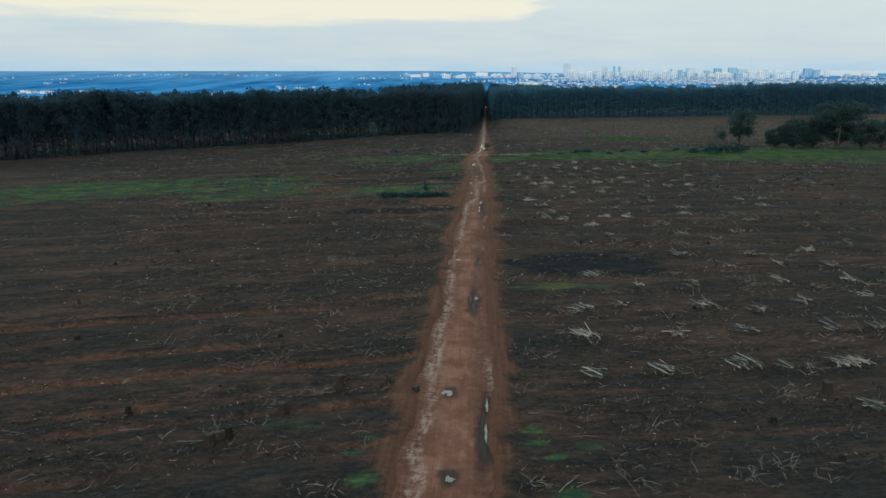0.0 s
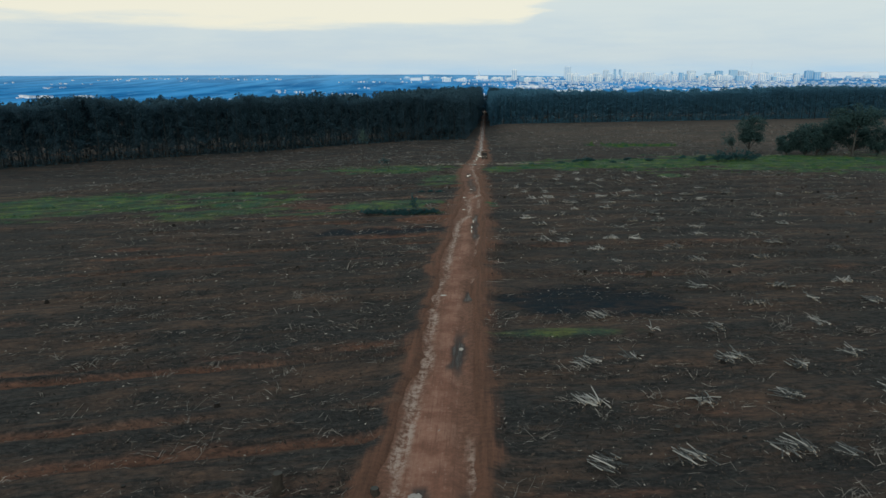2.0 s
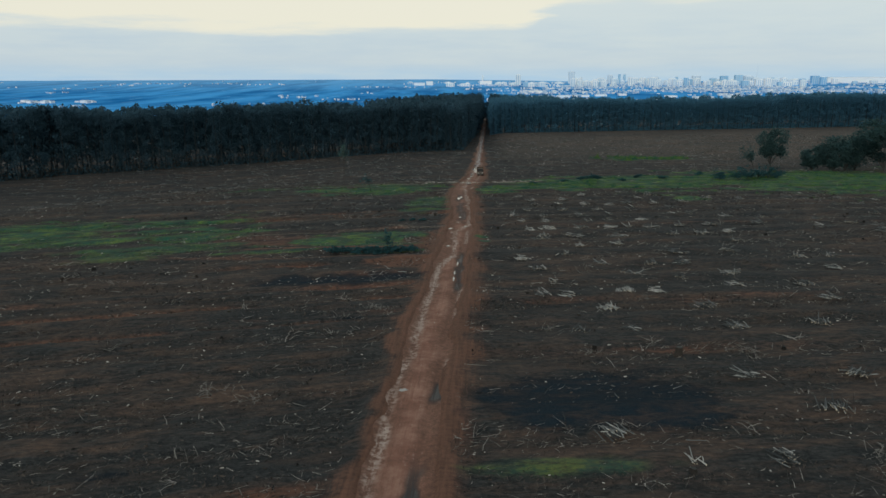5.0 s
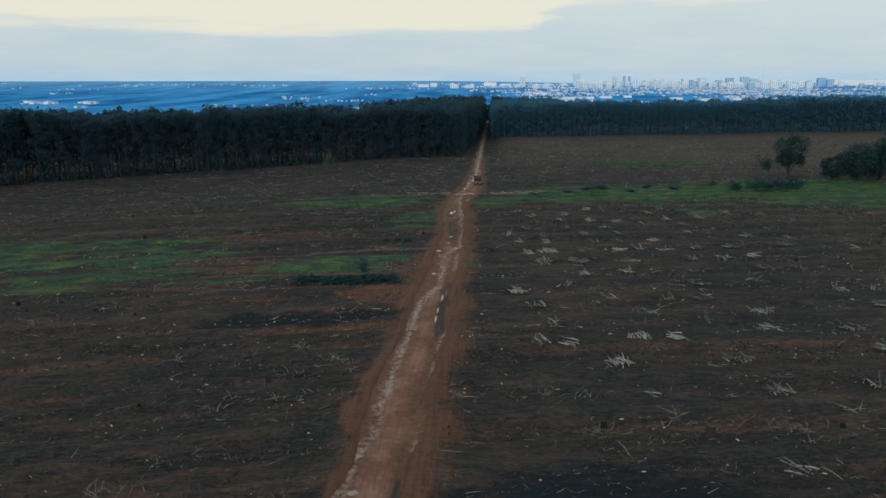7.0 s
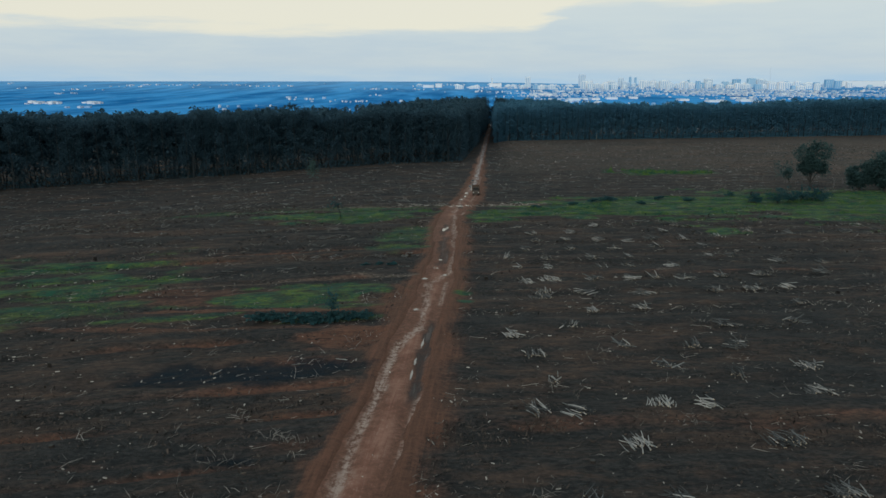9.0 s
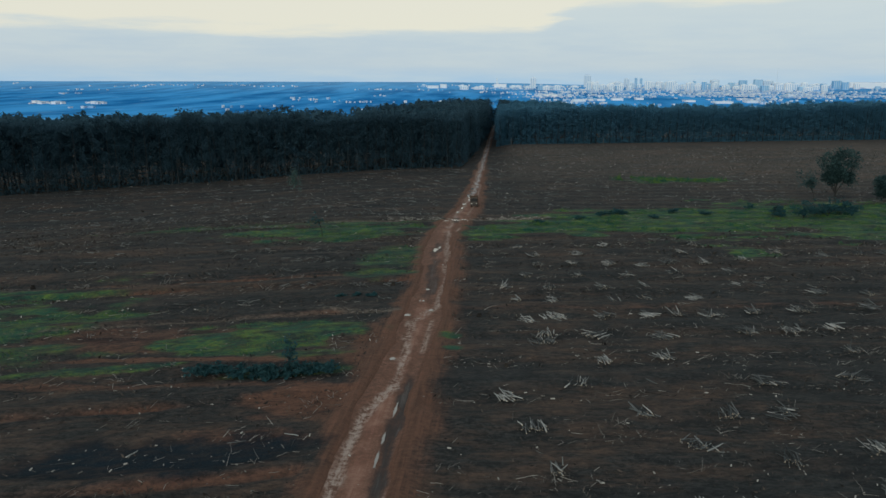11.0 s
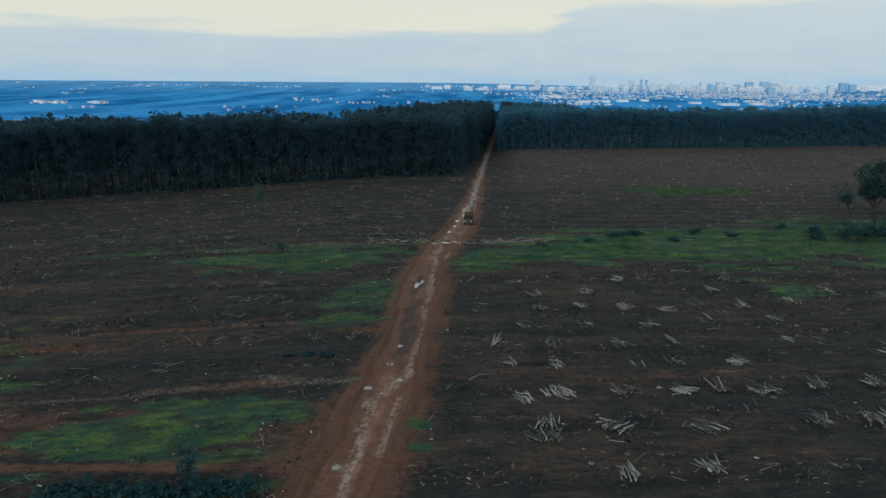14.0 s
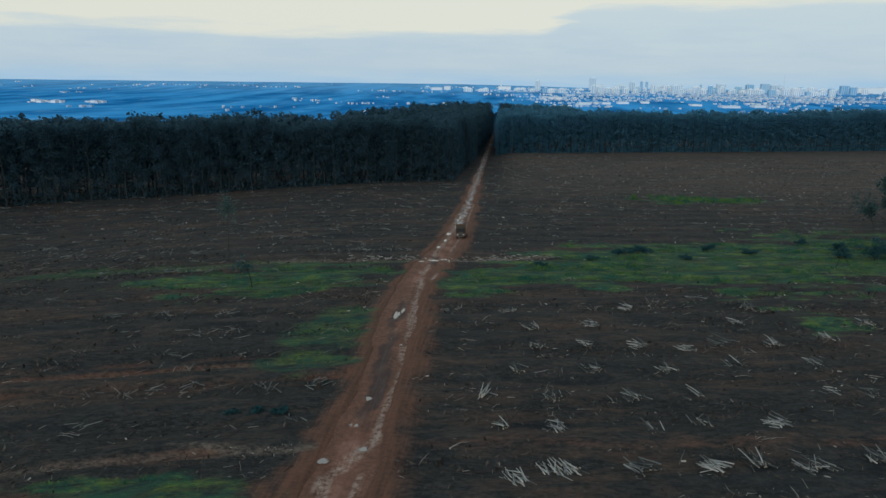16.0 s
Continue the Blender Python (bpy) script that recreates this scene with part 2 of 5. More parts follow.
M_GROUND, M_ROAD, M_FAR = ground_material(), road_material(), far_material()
M_BARK = speckled("grey_bark", (0.022, 0.026, 0.028), (0.060, 0.064, 0.062), 3.0, 0.95, by="Object", bump=0.4)
M_LOG = speckled("weathered_grey_log", (0.032, 0.039, 0.043), (0.155, 0.170, 0.176), 5.0, 0.85, by="Object", bump=0.4, spread=0.75, lo=0.3, hi=1.0)
M_LOG_PALE = speckled("pale_peeled_log", (0.17, 0.19, 0.195), (0.40, 0.41, 0.40), 5.0, 0.8, by="Object", bump=0.3)
M_CUT = speckled("fresh_cut_wood", (0.30, 0.25, 0.19), (0.50, 0.44, 0.34), 12.0, 0.85, by="Object")
M_STUMP = speckled("charred_stump_bark", (0.008, 0.008, 0.008), (0.030, 0.026, 0.023), 7.0, 0.95, by="Object", bump=0.6)
M_TWIG = speckled("dead_twigs", (0.012, 0.012, 0.012), (0.33, 0.325, 0.31), 4.0, 0.9, spread=0.75, lo=0.28, hi=0.95)
M_CHIP = speckled("pale_wood_chips", (0.10, 0.10, 0.095), (0.46, 0.45, 0.42), 6.0, 0.85)
M_LITTER = speckled("dead_leaf_litter", (0.010, 0.011, 0.012), (0.082, 0.069, 0.060), 5.0, 0.95)
M_BLADE = speckled("wild_grass", (0.010, 0.076, 0.060), (0.080, 0.148, 0.038), 0.35, 0.85, spread=0.15, lo=0.40, hi=0.60)
M_SHRUB = leafy("blue_green_shrub_leaves", (0.015, 0.064, 0.078), (0.036, 0.105, 0.118), 1.0)
# blue haze is put into both plantation leaf colours, more into the far one
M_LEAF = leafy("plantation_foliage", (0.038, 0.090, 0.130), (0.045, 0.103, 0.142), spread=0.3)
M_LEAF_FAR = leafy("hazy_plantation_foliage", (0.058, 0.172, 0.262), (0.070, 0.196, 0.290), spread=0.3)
M_LEAF_OPEN = leafy("broadleaf_foliage", (0.028, 0.072, 0.082), (0.050, 0.104, 0.104))
M_SAPLING = leafy("pale_sapling_leaves", (0.05, 0.10, 0.10), (0.09, 0.16, 0.15), 1.0)
M_THIN_BARK = speckled("thin_brown_bark", (0.040, 0.036, 0.033), (0.075, 0.066, 0.058), 3.0, 0.95, by="Object")
M_TRUNK = speckled("plantation_trunk", (0.014, 0.022, 0.028), (0.026, 0.037, 0.044), 1.2, 0.95)


# ---- helpers for shapes ----


def smooth(a, b, v):
    t = np.clip((v - a) / (b - a), 0, 1)
    return t * t * (3 - 2 * t)


def value_noise(x, y, seed=0):
    """Lattice noise from 0 to 1."""
    x, y = np.asarray(x, float), np.asarray(y, float)
    xi, yi = np.floor(x).astype(np.int64), np.floor(y).astype(np.int64)
    fx, fy = x - xi, y - yi
    fx, fy = fx * fx * (3 - 2 * fx), fy * fy * (3 - 2 * fy)

    def h(i, j):
        k = (i * 374761393 + j * 668265263 + seed * 1442695041) & 0xFFFFFFFF
        k = ((k ^ (k >> 13)) * 1274126177) & 0xFFFFFFFF
        return ((k ^ (k >> 16)) & 0xFFFF) / 65535.0

    return (h(xi, yi) * (1 - fx) + h(xi + 1, yi) * fx) * (1 - fy) + (h(xi, yi + 1) * (1 - fx) + h(xi + 1, yi + 1) * fx) * fy


def fbm(x, y, seed=0, octaves=4):
    total, amp = 0.0, 0.5
    for k in range(octaves):
        total, amp, x, y = total + amp * value_noise(x, y, seed + k), amp * 0.5, x * 2.03, y * 2.03
    return total


def mesh_from(name, verts, faces, mats, index=None, shade=False):
    """A mesh from arrays: faces all have the same number of corners."""
    verts, faces = np.asarray(verts, np.float32), np.asarray(faces, np.int32)
    me = bpy.data.meshes.new(name)
    me.vertices.add(len(verts))
    me.vertices.foreach_set("co", verts.ravel())
    k = faces.shape[1]
    me.loops.add(faces.size)
    me.loops.foreach_set("vertex_index", faces.ravel())
    me.polygons.add(len(faces))
    me.polygons.foreach_set("loop_start", np.arange(0, faces.size, k, dtype=np.int32))
    for m in mats:
        me.materials.append(m)
    if index is not None:
        me.polygons.foreach_set("material_index", np.asarray(index, np.int32))
    me.polygons.foreach_set("use_smooth", np.full(len(faces), shade))
    me.update(calc_edges=True)
    return me


class Soup:
    """Collects many small pieces of four-cornered faces into one mesh."""

    def __init__(self):
        self.v, self.f, self.n = [], [], 0

    def put(self, v, f):
        self.v.append(v)
        self.f.append(f + self.n)
        self.n += len(v)

    def mesh(self, name, mats, shade=False):
        return mesh_from(name, np.concatenate(self.v), np.concatenate(self.f), mats, shade=shade)


def part(name, bm, mat, parent, label=""):
    me = bpy.data.meshes.new(name)
    bm.to_mesh(me)
    bm.free()
    me.materials.append(mat)
    ob = new(name, me)
    ob.parent = parent
    return tagged(ob, label)


def mesh_part(name, me, parent, label=""):
    ob = new(name, me)
    ob.parent = parent
    return tagged(ob, label)


def tube(points, radii, sides=6):
    """A tapered tube of quads along some points."""
    pts, v = np.asarray(points, float), []
    for i, p in enumerate(pts):
        d = pts[min(i + 1, len(pts) - 1)] - pts[max(i - 1, 0)]
        d = d / (np.linalg.norm(d) + 1e-9)
        a = np.cross(d, (0.31, 0.95, 0.05) if abs(d[2]) > 0.7 else (0, 0, 1))
        a /= np.linalg.norm(a) + 1e-9
        b = np.cross(d, a)
        ang = np.arange(sides) * 2 * np.pi / sides
        v.append(p + radii[i] * (np.cos(ang)[:, None] * a + np.sin(ang)[:, None] * b))
    f = []
    for i in range(len(pts) - 1):
        for j in range(sides):
            k = (j + 1) % sides
            f.append((i * sides + j, i * sides + k, (i + 1) * sides + k, (i + 1) * sides + j))
    return np.concatenate(v), np.array(f)


def leaf_quads(centres, sizes, r, up=0.4, aspect=0.7, hang=0.0):
    """One leaf spray, a slightly folded quad, at each centre."""
    n = len(centres)
    nor = r.normal(size=(n, 3))
    nor[:, 2] = np.abs(nor[:, 2]) + up
    nor /= np.linalg.norm(nor, axis=1)[:, None]
    a = np.cross(nor, r.normal(size=(n, 3)))
    if hang:
        a = a * (1 - hang) + hang * 1.5 * (np.array([0, 0, 1.0]) - nor * nor[:, 2:3])
    a /= np.linalg.norm(a, axis=1)[:, None] + 1e-9
    b = np.cross(nor, a) * aspect
    s = np.asarray(sizes)[:, None]
    v = np.stack([centres - a * s - b * s * 0.3, centres + b * s * -0.8 + a * s * 0.2, centres + a * s + nor * s * 0.25, centres + b * s * 0.9], 1)
    return v.reshape(-1, 3), np.arange(4 * n).reshape(-1, 4)


# ---- lie of the land ----
def land(x, y):
    """Height of the ground without clods."""
    x, y = np.asarray(x, float), np.asarray(y, float)
    west = smooth(-20, -115, x) * smooth(900, 600, y)
    z = -(3.0 + 3.0 * west) * smooth(200 - 70 * west, 300 - 70 * west, y) - 45.0 * smooth(640, 1700, y) + 74.0 * smooth(1900, 5600, y) * 1.12
    z = z + 15.0 * smooth(3600, 4900, y) * smooth(900, -500, x)
    z = z - 0.9 * smooth(170, 215, y) + 1.3 * smooth(330, 430, y) * smooth(2, 14, x) * smooth(900, 640, y)
    return z + 6.0 * smooth(900, 2000, y) * (fbm(x / 700, y / 500, 31, 3) - 0.45)


def road_mid(y):
    return np.interp(y, [20, 45, 62, 75, 86, 104, 112, 123, 130, 137, 148, 158, 169, 180, 190, 199, 207.5, 216, 226, 240, 300, 360, 440, 700], [-4.0, -3.85, -3.6, -3.8, -3.75, -3.35, -2.95, -3.05, -2.7, -2.5, -2.25, -2.2, -2.6, -3.2, -3.7, -3.6, -2.93, -1.94, -1.14, -0.6, -0.3, 0.1, 0.9, 2.6])


def road_half(y):
    return np.interp(y, [20, 45, 62, 75, 86, 104, 123, 130, 148, 158, 169, 190, 202, 211.8, 220, 240, 300, 440], [3.05, 2.9, 2.55, 2.55, 2.4, 2.4, 2.35, 2.15, 2.05, 2.0, 2.1, 2.0, 2.2, 2.5, 2.6, 2.2, 1.55, 1.2])


def crust_line(y):
    return np.interp(y, [20, 33, 39, 43, 47, 54, 61, 68, 75, 86, 94, 104, 112, 119, 123, 129, 137, 145, 148.5, 152, 160, 169, 177, 184, 204, 240, 300], [-5.9, -6.1, -5.4, -6.0, -5.6, -5.6, -5.2, -5.5, -5.4, -5.2, -4.8, -4.8, -4.3, -4.4, -4.1, -2.4, -2.9, -3.1, -2.4, -0.8, -0.45, -0.8, -1.2, -2.0, -3.2, -1.6, -0.9])


def mud_line(y):
    return np.interp(y, [20, 30, 39, 50, 58, 68, 80, 92.6, 114, 119, 124.5, 131, 147, 199, 240, 300], [-1.6, -1.6, -1.4, -1.9, -2.6, -2.6, -1.9, -1.8, -1.35, -1.4, -1.3, -1.5, -1.4, -1.9, 0.3, 0.6])


def road_dist(x, y):
    """Metres outside the road's edge (negative on it)."""
    wob = 1.7 * (fbm(y / 6.0 + 3, np.sign(x - road_mid(y)) * 7 + x / 2.5, 5, 4) - 0.45)
    return np.abs(x - road_mid(y)) - road_half(y) - wob


def row_of(x, y):
    """Which row of the old plantation a place belongs to, in metres along the road."""
    return y - np.where(x < -3, 0.29, 0.12) * (x + 3)


BARE_LEFT = (25.9, 33.8, 42.9, 49.9, 66.5, 81.8, 103.2, 171.3)
BARE_RIGHT = (32.8, 39.6, 49.4, 65.6, 88.7, 104.9, 123.3, 150.8)
# patches of grass: middle, half sizes, thickness of growth
PATCHES = (
    (-17, 138.8, 11.5, 5.6, 1.0), (-12, 130.3, 7, 1.6, 0.5), (-31, 129.1, 9, 1.0, 0.6), (-43, 143.8, 8, 1.8, 0.8), (-80, 136.3, 36, 13, 0.75), (-48, 128.3, 14, 5, 0.5),
    (-24, 198.9, 20, 8.5, 1.0), (-46, 202.1, 22, 4, 0.45), (-10, 175.5, 5, 11, 0.5), (62, 307.0, 17, 6.5, 1.25), (48, 186.1, 5, 3.5, 0.7),
    (1.9, 137.5, 1.5, 0.9, 0.8), (1.4, 141.8, 1.2, 0.9, 0.6), (1.8, 34.6, 0.8, 0.6, 1.0), (1.9, 32.4, 0.9, 0.6, 1.0), (5.3, 32.0, 0.9, 0.5, 0.8),
    (-9.4, 32.6, 1.6, 0.7, 0.8), (-10.4, 31.0, 1.2, 0.6, 0.7),
)
PATCHES_MORE = ((2.9, 30.6, 0.9, 0.5, 0.9), (3.6, 26.8, 1.3, 0.7, 0.9), (-8.9, 27.4, 1.0, 0.6, 0.8), (7, 68.4, 6, 0.9, 0.4), (-14, 33.8, 2.0, 0.5, 0.4))


def grass_cover(x, y):
    x, y = np.asarray(x, float), np.asarray(y, float)
    g = np.zeros(np.broadcast(x, y).shape)
    wob = 0.7 * fbm(x / 3.5, y / 2.2, 11, 4) + 1.1 * fbm(x / 11.0, row_of(x, y) / 2.4, 12, 4) - 0.85
    for cx, cy, rx, ry, k in PATCHES + PATCHES_MORE:
        dy = y - cy - (0.29 if cx < -3 else 0.08) * (x - cx) * (rx > 3)
        d = np.sqrt(((x - cx) / rx) ** 2 + (dy / ry) ** 2) + wob * 1.6
        g = np.maximum(g, k * smooth(1.1, 0.65, d))
    # the long green strip beside the cross track
    mid = np.interp(x, [0, 7, 20, 40, 55, 72, 90, 140, 260], [199, 204, 214.5, 219.5, 223, 227, 231, 238, 248])
    wide = np.interp(x, [0, 7, 20, 40, 55, 72, 90, 260], [5, 8, 12, 14.5, 17, 21, 24, 26])
    d = 0.85 * np.abs(y - mid) / wide + wob * 1.9
    g = np.maximum(g, smooth(1.05, 0.7, d) * smooth(-1, 1.5, x))
    return g * smooth(-0.3, 1.0, road_dist(x, y))


# bare hollows west of the road: middle, half sizes, strength
HOLLOWS = ((-32, 137.8, 13, 4.6, 0.65), (-25, 132.3, 16, 0.9, 0.95), (-9.5, 124.5, 5.5, 4.5, 0.9), (-6.5, 138.0, 2.6, 8.0, 0.75), (-12, 118.0, 6, 1.6, 0.6), (-30, 125.8, 20, 0.9, 0.6))
DARK_HOLLOWS = ((-35, 137.1, 5.5, 1.3), (-26, 140.1, 2.2, 1.1), (-23, 65.8, 2.0, 0.7), (-14, 98.9, 2.4, 0.8), (12, 155.8, 3.5, 1.3))


TRACKS = (33.4, 39.8, 48.8, 54.0, 64.6, 100.7, 108.2, 114.4, 127.6, 151.0, 165.0, 168.9)


def track_lines(x, y):
    """Narrow wheel tracks and furrows that run along the old rows west of the road."""
    row, out = row_of(x, y), np.zeros(np.broadcast(x, y).shape)
    sway = 1.5 * (fbm(x / 22.0, y * 0 + 4, 55, 3) - 0.45) + 0.35 * (fbm(x / 2.5, y / 2.0, 56, 2) - 0.4)
    for k, r in enumerate(TRACKS):
        gone = smooth(0.30, 0.46, fbm(x / 14.0 + 9 * k, y * 0 + k, 57, 3))
        wide = 0.75 + 0.45 * ((k * 7) % 5) / 4
        out = np.maximum(out, smooth(wide, 0.15, np.abs(row - r + sway)) * (0.35 + 0.65 * gone))
    return out * (x < -4) * smooth(-62, -48, x)


def spots(x, y, rows):
    wob, out = fbm(x / 2.6, y / 1.2, 23, 4) - 0.47, 0.0
    for cx, cy, rx, ry, k in rows:
        out = np.maximum(out, k * smooth(1.25, 0.55, np.sqrt(((x - cx) / rx) ** 2 + ((y - cy - 0.1 * (x - cx)) / ry) ** 2) + 1.2 * wob))
    return out


def burnt_cover(x, y):
    wob = fbm(x / 3.0, y / 2.0, 21, 4) - 0.47
    a = np.sqrt(((x - 12.2) / 10.3) ** 2 + ((y - 78.9 - 0.06 * (x - 12)) / 5.8) ** 2) + wob
    b = np.sqrt(((x + 18.5) / 10.2) ** 2 + ((y - 113.9 - 0.25 * (x + 18.5)) / 2.9) ** 2) + wob
    return np.maximum(np.maximum(smooth(1.2, 0.7, a), smooth(1.2, 0.7, b)), spots(x, y, [h + (0.6,) for h in DARK_HOLLOWS]))


def ground_masks(x, y):
    d, row = road_dist(x, y), row_of(x, y)
    wob = fbm(x / 9.0, y / 3.0, 41, 4) - 0.47
    bare = 1.15 * smooth(np.where(x < road_mid(y), np.interp(y, [60, 110, 130, 200], [2.2, 2.6, 4.2, 2.0]), np.interp(y, [45, 60, 90, 130, 200], [2.8, 3.6, 5.4, 5.0, 3.0])), -0.6, d + wob * 3.6) * smooth(390, 280, y)
    strips = np.zeros_like(bare)
    for side, at in ((x < -3, BARE_LEFT), (x >= -3, BARE_RIGHT)):
        for k, r in enumerate(at):
            strips = np.maximum(strips, side * smooth(1.5, 0.2, np.abs(row - r + wob * 2.5)) * (0.6 + 0.4 * ((k * 37) % 10) / 10))
    strips *= np.interp(y, [60, 85, 110, 150], [1.0, 0.9, 0.9, 0.6])
    strips *= 0.55 + 0.6 * smooth(0.35, 0.6, fbm(x / 4, y / 1.6, 53, 3))
    strips *= smooth(0.25, 0.55, fbm(x / 16, y / 6, 51, 3))
    bare = bare + 0.35 * smooth(1.6, -0.2, d) * smooth(390, 280, y)
    strips *= 0.85
    lines = track_lines(x, y)
    bare = np.maximum(np.maximum(bare, strips), np.maximum(spots(x, y, HOLLOWS), 0.8 * lines))
    dry = 0.6 * smooth(0.55, 0.1, np.abs(row - 151.0 + wob * 1.0)) * (x < -5) * (x > -48) + 0.45 * smooth(0.6, 0.1, np.abs(row - 168.9 + wob)) * (x < -5) * (x > -60)
    cross = np.interp(x, [-60, -14, -3, 7, 14, 40], [197.5, 214.5, 215, 216, 221, 226])
    dry = np.maximum(dry, smooth(1.7, 0.3, np.abs(y - cross + wob * 3)) * (x > -45) * (x < 18))
    dry = np.maximum(dry, 0.8 * smooth(0.7, 0.1, np.abs(y - 149.9 - 0.08 * (x + 6) + wob * 2)) * (x < -5) * (x > -16))
    grass = grass_cover(x, y)
    old = fbm(x / 18, row / 5.0, 63, 3)
    # debris in random patches, plus a share growing with distance as painted haze
    slash_haze = np.interp(y, [90, 170], [0.42, 0.75]) * smooth(0.42, 0.56, old) + 0.35 * smooth(90, 210, y) - 0.25 * smooth(300, 370, y) * smooth(2, 12, x) + 0.15 * smooth(2, 6, x) * smooth(70, 120, y)
    dry = np.maximum(dry, 0.22 * lines * smooth(0.4, 0.6, fbm(x / 7.0, y / 2.0, 58, 2)))
    far = 0.75 * smooth(270, 350, y) * smooth(4, 14, x) * (0.5 + fbm(x / 30, y / 20, 61, 3))
    return {"bare": np.maximum(bare * (1 - 0.7 * grass), 0), "dry": np.maximum(dry, far * 0.45), "grass": grass, "burnt": burnt_cover(x, y), "slash_haze": np.clip(slash_haze, 0, 1), "row": row, "shoulder": smooth(5.0, 1.5, d)}


def grow(lo, hi, step, end, rate):
    """Even steps from lo to hi, then steps that grow until end."""
    out, s = list(np.arange(lo, hi, step)), step
    while out[-1] < end:
        s *= rate
        out.append(out[-1] + s)
    return np.array(out)


def build_ground():
    right = grow(0, 62, 0.42, 4700, 1.06)
    left = -grow(0.42, 62, 0.42, 4700, 1.06)[::-1]
    xs = np.concatenate([left, right])
    ys = np.concatenate([-grow(-14, 60, 12, 420, 1.4)[::-1], grow(15, 235, 0.42, 4960, 1.022)])
    ys = ys[(ys < -13.9) | (ys >= 15)]
    X, Y = np.meshgrid(xs, ys)
    Z = land(X, Y)
    near = smooth(520, 300, Y)
    row = row_of(X, Y)
    relief = 0.16 * np.sin(row * 2 * np.pi / 7.6 + 3 * fbm(X / 25, Y / 25, 71, 2)) + 0.30 * (fbm(X / 2.2, Y / 1.3, 72, 4) - 0.47) + 0.5 * (fbm(X / 14, Y / 7, 73, 3) - 0.45)
    bank = track_lines(X, Y - 0.8) - 1.3 * track_lines(X, Y)
    relief = relief + 0.26 * bank
    d = road_dist(X, Y)
    Z = Z + near * relief * smooth(0, 2.5, d) - 0.4 * smooth(0.25, -0.5, d) * smooth(640, 600, Y)
    Z += near * 0.22 * smooth(1.6, 0.4, np.abs(d - 0.5))
    ny, nx = X.shape
    idx = np.arange(nx * ny).reshape(ny, nx)
    F = np.stack([idx[:-1, :-1], idx[:-1, 1:], idx[1:, 1:], idx[1:, :-1]], -1).reshape(-1, 4)
    yc = Y[:-1, :-1].ravel()
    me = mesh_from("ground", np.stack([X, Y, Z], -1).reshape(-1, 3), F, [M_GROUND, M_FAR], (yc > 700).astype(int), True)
    for name, values in ground_masks(X.ravel(), Y.ravel()).items():
        me.attributes.new(name, "FLOAT", "POINT").data.foreach_set("value", np.asarray(values, np.float32))
    tagged(new("ground", me), "cleared brown field strewn with felling debris", "ground", kind="structure")


